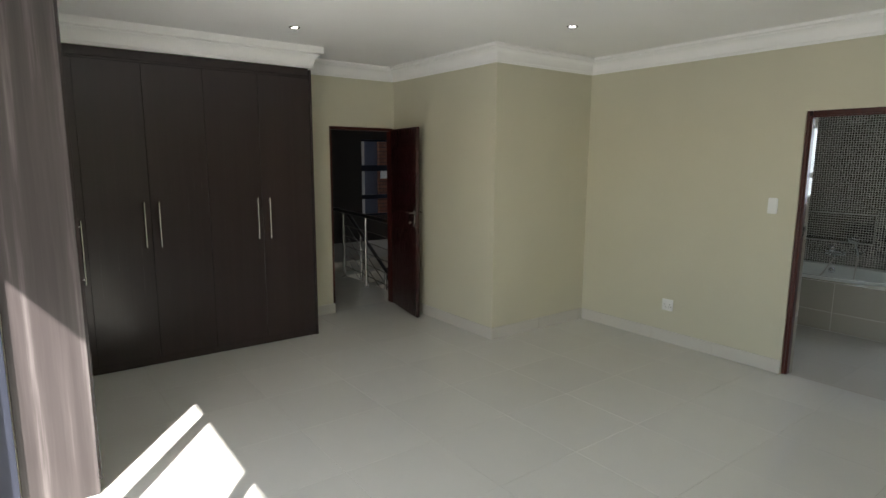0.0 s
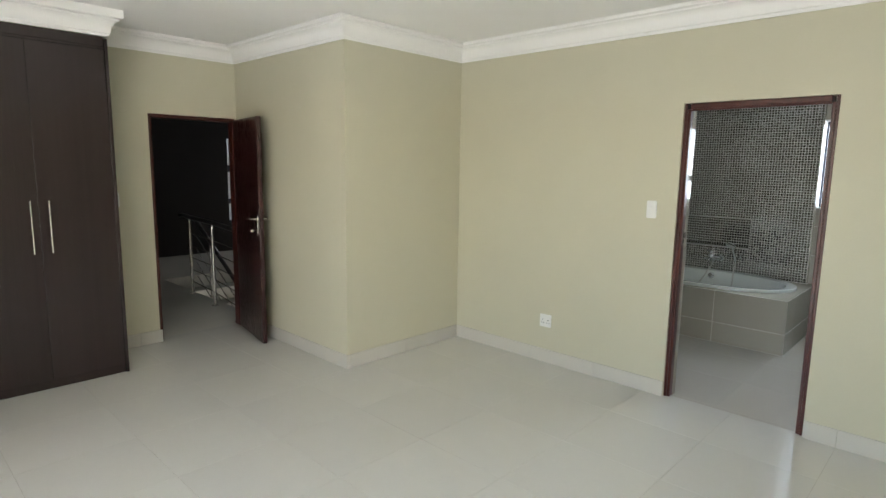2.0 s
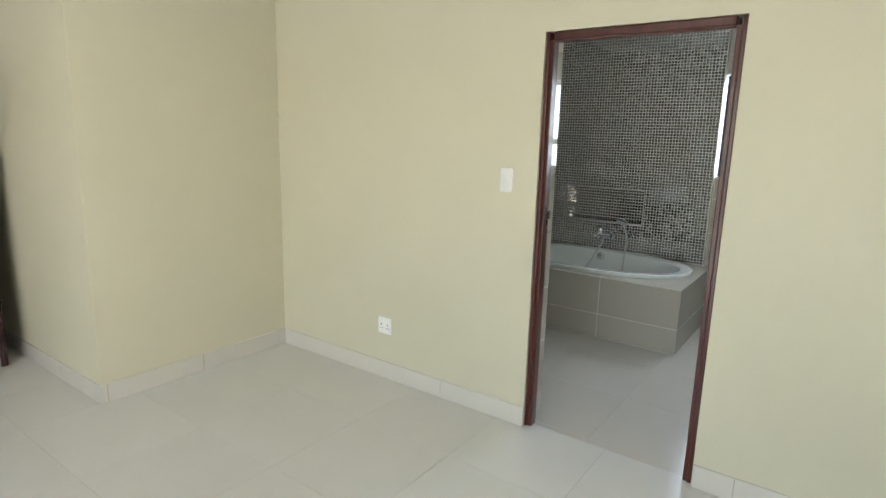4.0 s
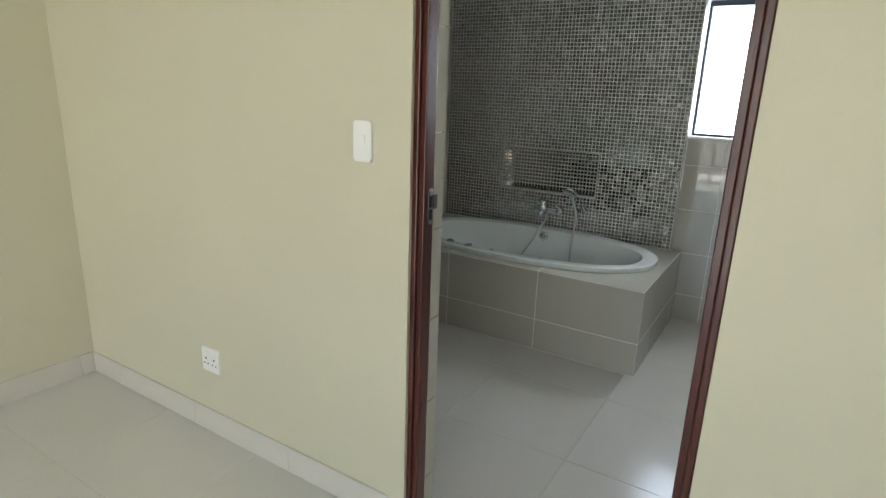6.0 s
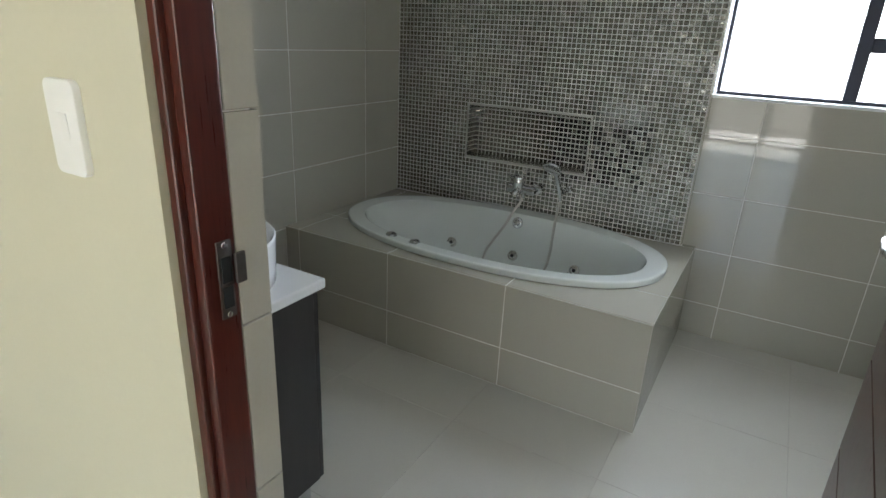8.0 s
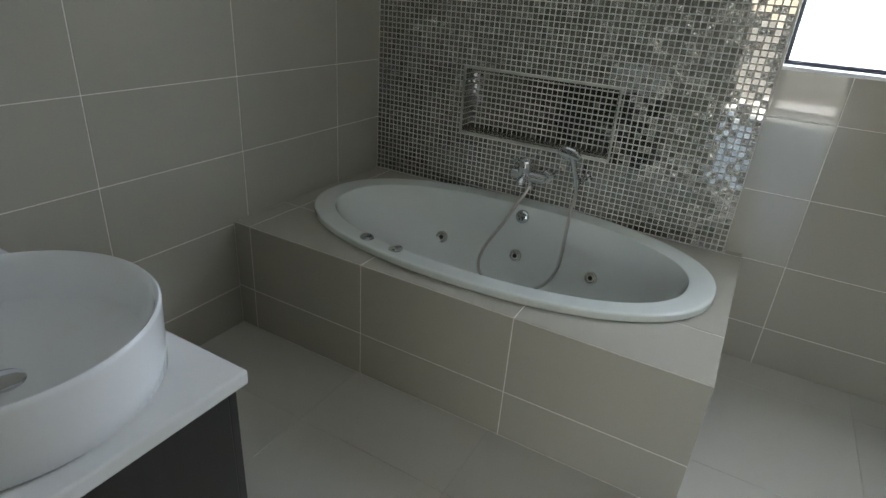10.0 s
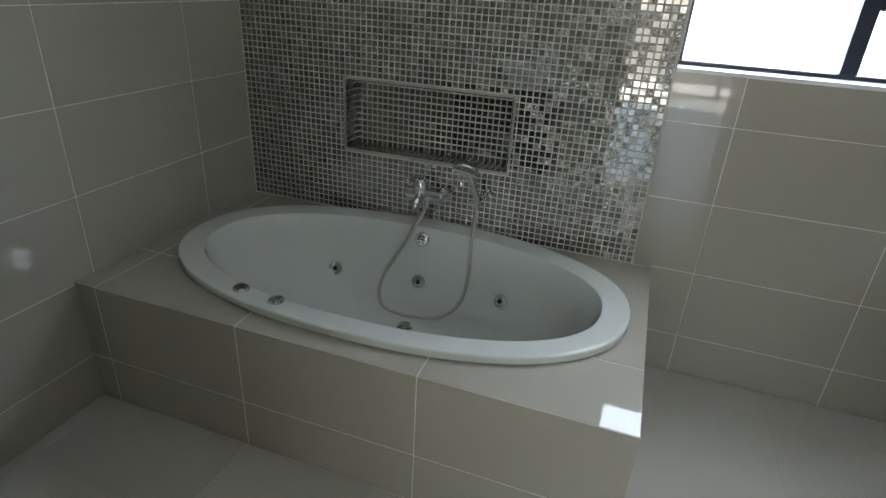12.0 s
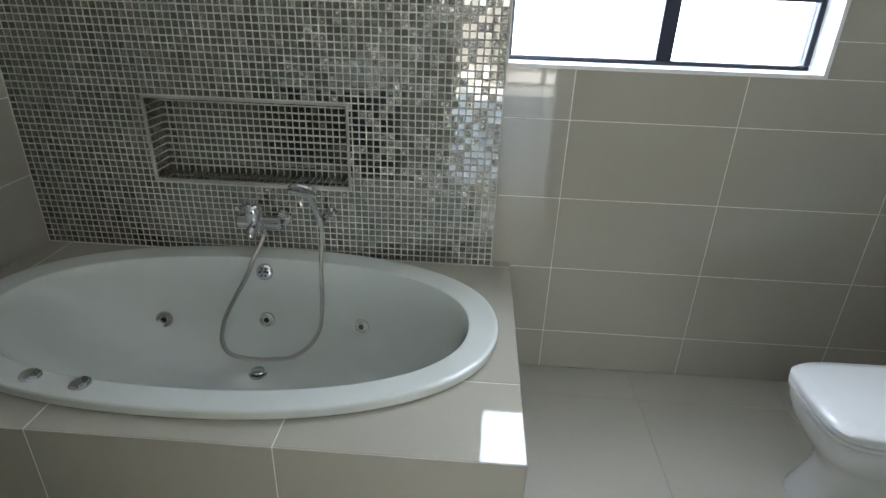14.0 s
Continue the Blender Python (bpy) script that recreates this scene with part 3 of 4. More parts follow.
part("plinth", box(NF + 0.003, WF + 0.010, 0.0, WE - 0.024, WF + 0.021, 0.060, 0.001), WENGE, wardrobe)
part("top_rail", box(NF + 0.003, WF - 0.001, 2.425, WE - 0.024, WF + 0.020, 2.443, 0.002), WENGE, wardrobe)
xs = [0.457, 0.910, 1.362, 1.815, 2.290]
part("filler", box(NF + 0.003, WF + 0.002, 0.064, xs[0] - 0.002, WF + 0.020, 2.422, 0.0015), WENGE, wardrobe)
for i, (a, b) in enumerate(zip(xs, xs[1:])):
    d = part("door", box(a + 0.0011, WF, 0.064, b - 0.0011, WF + 0.020, 2.422, 0.0015), WENGE, wardrobe)
    hx = b - 0.053 if i % 2 == 0 else a + 0.055
    bar_handle(d, (hx, WF, 0.990), (hx, WF, 1.355), (0, -1, 0))

wardrobe_2 = thing("wardrobe", 0.12, 4.2, 0, "dark wenge wardrobe with a sunlit end panel", "wardrobe", "built-in wardrobes")
part("body", box(WX + 0.002, NE + 0.024, 0.0, NF - 0.022, WF + 0.020, 2.512), WENGE, wardrobe_2)
part("side_panel", box(WX + 0.002, NE, 0.0, NF - 0.016, NE + 0.022, 2.512, 0.002), WENGE_END, wardrobe_2, "wenge end panel, sunlight put into its paler colour")
part("plinth", box(NF - 0.022, NE + 0.024, 0.0, NF - 0.012, WF, 0.060), WENGE, wardrobe_2)
part("fascia", box(NF - 0.022, NE + 0.024, 2.425, NF - 0.008, WF, 2.513), WENGE, wardrobe_2)
ys = [NE + 0.024, 3.870, 4.500, WF - 0.003]
for i, (a, b) in enumerate(zip(ys, ys[1:])):
    d = part("door", box(NF - 0.020, a + 0.0018, 0.064, NF, b - 0.0018, 2.422, 0.0015), WENGE, wardrobe_2)
    hy = a + 0.055 if i == 2 else b - 0.053
    bar_handle(d, (NF, hy, 0.990), (NF, hy, 1.355), (1, 0, 0))


# ---------------------------------------------------------------- small fittings in the bedroom
def rounded_plate(w, h, t, r=0.006):
    bm = bmesh.new()
    bmesh.ops.create_cube(bm, size=1.0)
    for v in bm.verts:
        v.co = Vector((v.co.x * w, v.co.y * h, (v.co.z + 0.5) * t))
    bmesh.ops.bevel(bm, geom=[e for e in bm.edges if abs(e.verts[0].co.z - e.verts[1].co.z) > t / 2], offset=r, segments=4, profile=0.5, affect="EDGES")
    bmesh.ops.bevel(bm, geom=[e for e in bm.edges if all(v.co.z > t * 0.9 for v in e.verts)], offset=0.0025, segments=2, profile=0.5, affect="EDGES")
    return bm


def light_switch(m, label):
    t = thing("light_switch", *m.translation, label, "light switch")
    bm = rounded_plate(0.072, 0.126, 0.010, 0.012)
    bm.transform(m)
    part("plate", bm, PLASTIC, t, smooth=40)
    bm = box(-0.012, -0.021, 0.009, 0.012, 0.021, 0.0112, 0.001)
    bm.transform(m @ pose(0, 0, 0, 3, 0, 0))
    part("rocker", bm, PLASTIC, t, smooth=40)


def socket(m):
    t = thing("power_socket", *m.translation, "white double three-pin wall socket on the beige wall", "socket")
    bm = rounded_plate(0.108, 0.108, 0.010, 0.007)
    bm.transform(m)
    plate = part("plate", bm, PLASTIC, t, smooth=40)
    for cx in (-0.026, 0.026):
        for px, py, r in ((0.0, 0.014, 0.0045), (-0.011, -0.010, 0.0036), (0.011, -0.010, 0.0036)):
            bm = rod([(cx + px, py - 0.008, 0.0085), (cx + px, py - 0.008, 0.0108)], r, 12)
            bm.transform(m)
            part("pin_hole", bm, BLACK, plate)
        bm = box(cx - 0.008, 0.028, 0.009, cx + 0.008, 0.044, 0.0128, 0.0015)
        bm.transform(m)
        part("rocker", bm, PLASTIC, plate)


light_switch(face_west(BX)(2.160, 1.350), "white light switch plate beside the bathroom doorway")
light_switch(face_south(DY)(2.465, 1.305), "white light switch plate beside the wardrobe")
socket(face_west(BX)(3.005, 0.360))


def downlight(x, y):
    t = thing("downlight", x, y, H, "small round chrome recessed ceiling downlight", "downlight", "ceiling downlights")
    ring = lathe([(0.026, -0.001), (0.030, -0.006), (0.040, -0.006), (0.043, -0.001)], Matrix.Translation((x, y, H)), 32)
    part("ring", ring, HANDRAIL, t, "dark chrome ring", smooth=50)
    bulb = lathe([(0.0, -0.0035), (0.018, -0.003), (0.027, -0.0015)], Matrix.Translation((x, y, H)), 24)
    part("bulb", bulb, GLOW, t, smooth=50)


downlight(1.89, 4.47)
downlight(3.545, 3.14)

# ---------------------------------------------------------------- landing beyond the door
LN = 10.5
SX0, SX1, SYA, SYB = 3.84, 5.60, 5.95, 8.60      # stairwell
bm = bmesh.new()
for r in ((1.2, DY + 0.12, SX0, LN), (SX0, SYB, 8.0, LN), (SX1, DY + 0.12, 8.0, SYB), (SX0, DY + 0.12, SX1, SYA)):
    box(r[0], r[1], -0.20, r[2], r[3], 0.0, 0, bm)
solid("floor_landing", bm, tile_material("landing_floor_tile", (0.67, 0.65, 0.585), 0.2), "cream tiled landing floor round the stairwell", "floor", "structure")
solid("wall_landing_west", box(1.0, DY + 0.116, 0, 1.2, LN, H), LANDWALL, "landing wall, its shade put into the colour", "wall", "structure")
solid("wall_landing_east", box(8.0, 3.9, -2.6, 8.2, LN, H), LANDWALL, "landing wall, its shade put into the colour", "wall", "structure")
solid("wall_landing_near", box(CX + 0.0, DY + 0.002, -2.6, 8.0, DY + 0.116, H), LANDWALL, "landing wall, its shade put into the colour", "wall", "structure")
# Its unseen overrun past the north wall is added to shade the house.
solid("ceiling_landing", box(1.0, DY + 0.002, H, 8.2, LN + 0.75, H + 0.15), CEIL, "white landing ceiling", "ceiling", "structure")
# The opening's unseen right part is widened to let in light.
HOLE_S = (5.74, 0.52, 7.70, 2.09)
solid("wall_landing_north", wall_with_holes("y", LN, LN + 0.2, 1.0, 8.2, -2.6, H, [HOLE_S]), LANDWALL, "landing wall round the stair window, its shade put into the colour", "wall", "structure")
solid("floor_below", box(SX0, SYA, -2.8, 8.0, LN, -2.6), FLOOR, "tiled floor below the stairs", "floor", "structure")
window_3 = thing("window_3", 6.2, LN, 0.52, "dark framed stair window with three stacked panes", "window", kind="structure")
a, b, c, d = HOLE_S
for nm, r in (("frame_jamb", (a, b, a + 0.03, d)), ("frame_jamb", (c - 0.04, b, c, d)), ("frame_bottom", (a + 0.03, b, c - 0.04, b + 0.04)), ("frame_top", (a + 0.03, d - 0.04, c - 0.04, d)),
              ("transom", (a + 0.03, 1.445, c - 0.04, 1.566)), ("transom", (a + 0.03, 0.868, c - 0.04, 0.956))):
    part(nm, box(r[0], LN + 0.06, r[1], r[2], LN + 0.12, r[3], 0.004), ALU, window_3)
for z_a, z_b in ((b + 0.04, 0.868), (0.956, 1.445), (1.566, d - 0.04)):
    p = part("pane", box(a + 0.03, LN + 0.088, z_a, c - 0.04, LN + 0.093, z_b), GLASS, window_3)
    p.visible_shadow = False

house = thing("neighbour_house", 7.5, 11.8, -3.1, "brick and plaster house outside the stair window", "house")
part("wall", box(5.4, 11.60, -3.1, 9.6, 11.9, 4.2), OUTWALL, house, "grey-blue plastered wall")
part("brick_wall", box(6.74, 11.50, -3.1, 9.6, 11.596, 4.2), BRICK, house, "red face brick")
part("column", box(6.14, 11.30, -3.1, 6.25, 11.46, 4.2, 0.01), OUTWHITE, house, "white plastered column")
part("window", box(6.76, 11.47, 1.25, 7.3, 11.497, 1.46, 0.004), OUTWHITE, house, "pale window panel")

# stairs and balustrade
stair = thing("staircase", 4.6, 7.3, -2.6, "cream tiled staircase going down beside the landing", "stairs")
for k in range(9):
    y_hi = SYB - k * 0.28
    part("step", box(SX0 + 0.02, y_hi - 0.28, -0.20 - 0.175 * (k + 1), SX1 - 0.6, y_hi, -0.175 * (k + 1), 0.004), FLOOR, stair)

balustrade = thing("balustrade", 3.8, 6.8, 0, "stainless steel landing balustrade with a dark handrail", "balustrade")
posts = [(3.590, 5.90), (3.710, 6.70), (3.780, 7.48)]
for x, y in posts:
    bm = rod([(x, y, 0), (x, y, 0.93)], 0.019, 16)
    lathe([(0.019, 0.0), (0.038, 0.001), (0.038, 0.008), (0.020, 0.014)], Matrix.Translation((x, y, 0)), 20, bm)
    part("post", bm, STEEL, balustrade, smooth=40)
part("handrail", rod(smooth_line([(3.585, 5.88, 0.955), (3.710, 6.70, 0.955), (3.785, 7.50, 0.955), (3.800, 7.68, 0.965), (3.785, 7.78, 0.96)], 6), 0.026, 14), HANDRAIL, balustrade, "dark round handrail", smooth=40)
for k in range(5):
    z = 0.16 + 0.15 * k
    part("rail_rod", rod([(*posts[0], z), (*posts[1], z), (*posts[2], z)], 0.006, 8), STEEL, balustrade, smooth=40)
stair_rail = thing("stair_rail", 4.02, 6.9, -0.8, "steel stair rail sloping down from the landing", "stair rail")
part("handrail", rod([(3.86, 7.50, 0.92), (3.95, 5.90, -0.22)], 0.024, 14), HANDRAIL, stair_rail, "dark sloping handrail", smooth=40)
for k in (0.22, 0.60, 0.95):
    p = Vector((3.86, 7.50, 0.92)).lerp(Vector((3.95, 5.90, -0.22)), k)
    part("post", rod([(p.x, p.y, p.z - 0.9), p], 0.018, 14), STEEL, stair_rail, smooth=40)
for k in range(4):
    part("rail_rod", rod([(3.86, 7.50, 0.72 - 0.17 * k), (3.95, 5.90, -0.42 - 0.17 * k)], 0.006, 8), STEEL, stair_rail, smooth=40)

# ---------------------------------------------------------------- bath surround
surround = thing("bath_surround", 7.05, 2.55, 0, "taupe tiled bath surround with pale joints", "bath surround")
TCX, TCY, TAX, TAY = 7.082, 2.540, 0.480, 0.880     # outer rim of the tub


def oval(ax, ay, z, n=108, cx=TCX, cy=TCY, power=2.25):
    out = []
    for k in range(n):
        t = 2 * math.pi * k / n
        c, s = math.cos(t), math.sin(t)
        out.append(Vector((cx + ax * math.copysign(abs(c) ** (2 / power), c), cy + ay * math.copysign(abs(s) ** (2 / power), s), z)))
    return out


part("apron_core", box(TFX + 0.0012, TEY + 0.0012, 0.0, TFX + 0.05, NY, DECK - 0.021), GROUT, surround)
part("end_core", box(TFX + 0.05, TEY + 0.0012, 0.0, EX, TEY + 0.05, DECK - 0.021), GROUT, surround)


def deck_mesh(z_lo, z_hi, mat, x0, y0, x1, y1, name):
    """A flat top round the opening of the tub, between the rectangle and the oval."""
    inner = oval(TAX - 0.05, TAY - 0.05, z_hi)
    c = Vector((TCX, TCY, z_hi))
    outer = []
    for p in inner:
        d = p - c
        k = min([(x1 - c.x) / d.x if d.x > 1e-6 else 9e9, (x0 - c.x) / d.x if d.x < -1e-6 else 9e9, (y1 - c.y) / d.y if d.y > 1e-6 else 9e9, (y0 - c.y) / d.y if d.y < -1e-6 else 9e9])
        outer.append(c + d * k)
    for q in ((x0, y0), (x1, y0), (x0, y1), (x1, y1)):
        best = min(range(len(outer)), key=lambda i: (outer[i] - Vector((*q, z_hi))).length)
        outer[best] = Vector((*q, z_hi))
    low = Vector((0, 0, z_lo - z_hi))
    rings = [[p + low for p in inner], inner, outer, [p + low for p in outer]]
    return part(name, loft(rings), mat, surround)


deck_mesh(DECK - 0.02, DECK - 0.0012, GROUT, TFX + 0.0012, TEY + 0.0012, EX, NY, "deck_bed")


def deck_tile(x0, y0, x1, y1):
    """A deck tile cut to the oval of the tub."""
    g = 0.0015
    x0, y0, x1, y1 = x0 + g, y0 + g, x1 - g, y1 - g
    bm = box(x0, y0, DECK - 0.0074, x1, y1, DECK, 0.0012, segs=1)
    rim = oval(TAX - 0.035, TAY - 0.035, 0)
    cxm, cym = (x0 + x1) / 2, (y0 + y1) / 2
    inside = [p for p in rim if x0 - 0.2 < p.x < x1 + 0.2 and y0 - 0.2 < p.y < y1 + 0.2]
    if inside:
        n = len(rim)
        # cut by the chord planes of the rim that cross the tile: split, then drop what lies inside the oval
        for k in range(n):
            a, b = rim[k], rim[(k + 1) % n]
            m = (a + b) / 2
            if x0 < m.x < x1 and y0 < m.y < y1:
                nrm = Vector((b.y - a.y, a.x - b.x, 0)).normalized()
                bmesh.ops.bisect_plane(bm, geom=list(bm.verts) + list(bm.edges) + list(bm.faces), plane_co=a, plane_no=nrm)

        def within(p):
            return abs((p.x - TCX) / (TAX - 0.035)) ** 2.25 + abs((p.y - TCY) / (TAY - 0.035)) ** 2.25 < 0.999

        bmesh.ops.delete(bm, geom=[f for f in bm.faces if within(f.calc_center_median())], context="FACES")
    if bm.faces:
        part("tile", bm, WALLTILE, surround)


DJY = [TEY, 2.214, 2.836, 3.412, NY]
DJX = [TFX, 6.832, EX]
for ya, yb in zip(DJY, DJY[1:]):
    for xa, xb in zip(DJX, DJX[1:]):
        deck_tile(xa, ya, min(xb, EX if yb <= 1.68 else MX), yb)

deck_tile(MX + 0.0005, TEY, EX, 1.669)

# ---------------------------------------------------------------- bath tub
tub = thing("bathtub", TCX, TCY, DECK, "white oval acrylic whirlpool bath set in tiles", "bathtub")
RIMZ = DECK + 0.032
rings = []
for ax, z in ((0.030, DECK - 0.004), (0.003, DECK + 0.001), (0.0, DECK + 0.005), (0.0, DECK + 0.026), (0.003, DECK + 0.0305), (0.008, RIMZ), (0.016, RIMZ), (0.050, RIMZ - 0.003), (0.082, RIMZ - 0.006), (0.087, RIMZ - 0.0065), (0.0895, RIMZ - 0.008), (0.091, RIMZ - 0.012), (0.094, RIMZ - 0.022), (0.104, RIMZ - 0.05)):
    rings.append(oval(TAX - ax, TAY - ax * 1.06, z))
# the hollow: the left end leans back, the right end is steep
for k, (z, dx, lo, hi) in enumerate(((0.40, 0.120, 0.130, 0.200), (0.30, 0.142, 0.155, 0.330), (0.20, 0.172, 0.190, 0.450), (0.14, 0.215, 0.240, 0.540), (0.112, 0.275, 0.320, 0.610), (0.106, 0.360, 0.45, 0.66))):
    y_lo, y_hi = TCY - TAY + lo, TCY + TAY - hi
    rings.append(oval(TAX - dx, (y_hi - y_lo) / 2, z, cy=(y_lo + y_hi) / 2))
part("shell", loft(rings, close_last=True), ACRYLIC, tub, smooth=32)


def disc_fitting(name, m, radius, parent, holes=0):
    body = lathe([(radius * 0.30, 0.001), (radius * 0.34, 0.006), (radius * 0.62, 0.004), (radius * 0.72, 0.009), (radius * 0.92, 0.008), (radius, -0.002)], m, 28)
    fit = part(name, body, STEEL, parent, "polished chrome", smooth=50)
    part("nozzle", lathe([(0.0, 0.0035), (radius * 0.30, 0.003), (radius * 0.31, -0.002)], m, 20), BLACK, fit, smooth=50)
    return fit


def hollow_x(y, z):
    """Where the far side of the hollow stands at y and z."""
    rows = [(RIMZ - 0.05, 0.104, 0.110, 0.110), (0.40, 0.120, 0.130, 0.200), (0.30, 0.142, 0.155, 0.330), (0.20, 0.172, 0.190, 0.450), (0.14, 0.215, 0.240, 0.540), (0.112, 0.275, 0.320, 0.610)]
    rows.sort()
    z = min(max(z, rows[0][0]), rows[-1][0])
    for r0, r1 in zip(rows, rows[1:]):
        if r0[0] <= z <= r1[0]:
            t = (z - r0[0]) / (r1[0] - r0[0])
            dx, lo, hi = [r0[i] * (1 - t) + r1[i] * t for i in (1, 2, 3)]
            ylo, yhi = TCY - TAY + lo, TCY + TAY - hi
            q = abs((y - (ylo + yhi) / 2) / ((yhi - ylo) / 2))
            return TCX + (TAX - dx) * max(0.0, 1 - q ** 2.25) ** (1 / 2.25)
    return TCX


for y, z in ((2.930, 0.307), (2.556, 0.282), (2.171, 0.290)):
    disc_fitting("jet", against((hollow_x(y, z) - 0.002, y, z), (-1, (TCY - y) * 0.35, 0.28)), 0.032, tub)
ov = part("overflow", lathe([(0.0, 0.010), (0.012, 0.010), (0.026, 0.008), (0.033, 0.002), (0.034, -0.003)], against((hollow_x(2.562, 0.472) - 0.002, 2.562, 0.474), (-1, 0, 0.30)), 28), CHROME, tub, "chrome overflow plate", smooth=50)
mo = against((hollow_x(2.562, 0.472) - 0.002, 2.562, 0.474), (-1, 0, 0.30))
for k in range(6):
    t = math.pi / 3 * k
    part("slot", lathe([(0.0, 0.0105), (0.0042, 0.0102)], mo @ Matrix.Translation((0.016 * math.cos(t), 0.016 * math.sin(t), 0)), 10), BLACK, ov)
dr = part("drain_plug", lathe([(0.0, 0.020), (0.020, 0.020), (0.026, 0.016), (0.026, 0.010)], Matrix.Translation((7.285, 2.565, 0.112)), 28), CHROME, tub, "chrome pop-up plug", smooth=40)
part("drain_ring", lathe([(0.026, 0.004), (0.036, 0.006), (0.038, -0.004)], Matrix.Translation((7.285, 2.565, 0.112)), 28), CHROME, tub, smooth=40)
part("drain_gap", lathe([(0.0, 0.003), (0.027, 0.003)], Matrix.Translation((7.285, 2.565, 0.112)), 24), BLACK, tub)
for x, y, tilt in ((6.690, 2.925, 4), (6.672, 2.775, -8)):
    m = Matrix.Translation((x, y, RIMZ)) @ Matrix.Rotation(radians(tilt), 4, "X")
    btn = part("control_button", lathe([(0.0, 0.010), (0.021, 0.0095), (0.024, 0.0075), (0.0245, 0.004), (0.028, 0.002), (0.0285, -0.004)], m, 28), CHROME, tub, "round chrome air button", smooth=40)

# ---------------------------------------------------------------- bath mixer, hose and hand shower
mixer = thing("bath_mixer", MX - 0.04, 2.58, 0.68, "chrome wall-mounted bath mixer with a lever", "tap")
part("wall_flange", lathe([(0.030, 0.0), (0.030, 0.006), (0.016, 0.012), (0.014, 0.05)], against((MX, 2.655, 0.664), (-1, 0, 0)), 24), CHROME, mixer, smooth=40)
part("wall_flange", lathe([(0.030, 0.0), (0.030, 0.006), (0.016, 0.012), (0.014, 0.05)], against((MX, 2.505, 0.664), (-1, 0, 0)), 24), CHROME, mixer, smooth=40)
part("body", rod([(MX - 0.055, 2.668, 0.664), (MX - 0.055, 2.660, 0.664), (MX - 0.055, 2.50, 0.664), (MX - 0.055, 2.492, 0.664)], [0.021, 0.028, 0.028, 0.021], 18), CHROME, mixer, smooth=40)
part("spout", rod(smooth_line([(MX - 0.055, 2.588, 0.658), (MX - 0.090, 2.590, 0.655), (MX - 0.122, 2.592, 0.646), (MX - 0.130, 2.592, 0.630)], 6), [0.021] * 12 + [0.018] * 7, 16), CHROME, mixer, smooth=40)
part("cartridge", rod([(MX - 0.055, 2.598, 0.672), (MX - 0.062, 2.598, 0.704), (MX - 0.066, 2.598, 0.730), (MX - 0.067, 2.598, 0.738)], [0.035, 0.035, 0.031, 0.022], 20), CHROME, mixer, smooth=40)
part("lever", rod(smooth_line([(MX - 0.064, 2.598, 0.736), (MX - 0.098, 2.606, 0.748), (MX - 0.150, 2.622, 0.750)], 6), [0.013] * 7 + [0.009] * 6, 12), CHROME, mixer, smooth=40)
part("diverter", rod([(MX - 0.055, 2.50, 0.70), (MX - 0.060, 2.470, 0.686), (MX - 0.062, 2.452, 0.696)], [0.011, 0.010, 0.013], 14), CHROME, mixer, smooth=40)
part("hose_outlet", rod([(MX - 0.055, 2.565, 0.646), (MX - 0.055, 2.565, 0.614)], [0.012, 0.010], 14), CHROME, mixer, smooth=40)

shower = thing("hand_shower", MX - 0.06, 2.34, 0.70, "chrome hand shower hanging in a wall holder over the bath", "hand shower")
part("holder", rod(smooth_line([(MX, 2.310, 0.702), (MX - 0.03, 2.318, 0.698), (MX - 0.058, 2.332, 0.690)], 5), [0.020] * 3 + [0.013] * 8, 16), CHROME, shower, smooth=40)
part("holder_cup", rod([(MX - 0.068, 2.338, 0.670), (MX - 0.074, 2.343, 0.708)], 0.015, 16), CHROME, shower, smooth=40)
part("grip", rod(smooth_line([(MX - 0.064, 2.335, 0.640), (MX - 0.072, 2.341, 0.69), (MX - 0.090, 2.355, 0.755), (MX - 0.120, 2.364, 0.818)], 6), [0.010] * 6 + [0.0125] * 7 + [0.014] * 6, 14), CHROME, shower, smooth=40)
hm = against((MX - 0.146, 2.372, 0.834), (0.66, -0.06, 0.75))
part("head", lathe([(0.0, 0.016), (0.030, 0.013), (0.048, 0.007), (0.054, 0.0), (0.054, -0.008), (0.050, -0.010), (0.048, -0.0085), (0.0, -0.0085)], hm, 36), CHROME, shower, smooth=40)
# the hose hangs down the far side of the hollow in one loop
pts = [(MX - 0.055, 2.565, 0.622), (MX - 0.070, 2.580, 0.575), (7.470, 2.600, 0.535)]
for y, z in ((2.630, 0.457), (2.680, 0.366), (2.715, 0.291), (2.722, 0.220), (2.689, 0.172), (2.611, 0.150), (2.523, 0.146), (2.436, 0.158), (2.374, 0.200), (2.339, 0.270), (2.331, 0.363), (2.332, 0.455)):
    pts.append((hollow_x(y, z) - 0.010, y, z))
pts += [(7.468, 2.338, 0.535), (MX - 0.070, 2.338, 0.590), (MX - 0.064, 2.335, 0.642)]
part("hose", rod(smooth_line(pts, 8), 0.0078, 10), HOSE, shower, "ribbed steel shower hose", smooth=60)

# ---------------------------------------------------------------- vanity and basin
vanity = thing("vanity_unit", 5.27, 2.8, 0, "black-brown vanity unit on chrome legs", "vanity unit")
VX0, VX1, VY0, VY1 = BI + 0.002, 5.566, 2.350, 3.22
part("body", box(VX0, VY0 + 0.016, 0.150, VX1 - 0.034, VY1 - 0.012, 0.808, 0.002), DARKWOOD, vanity)
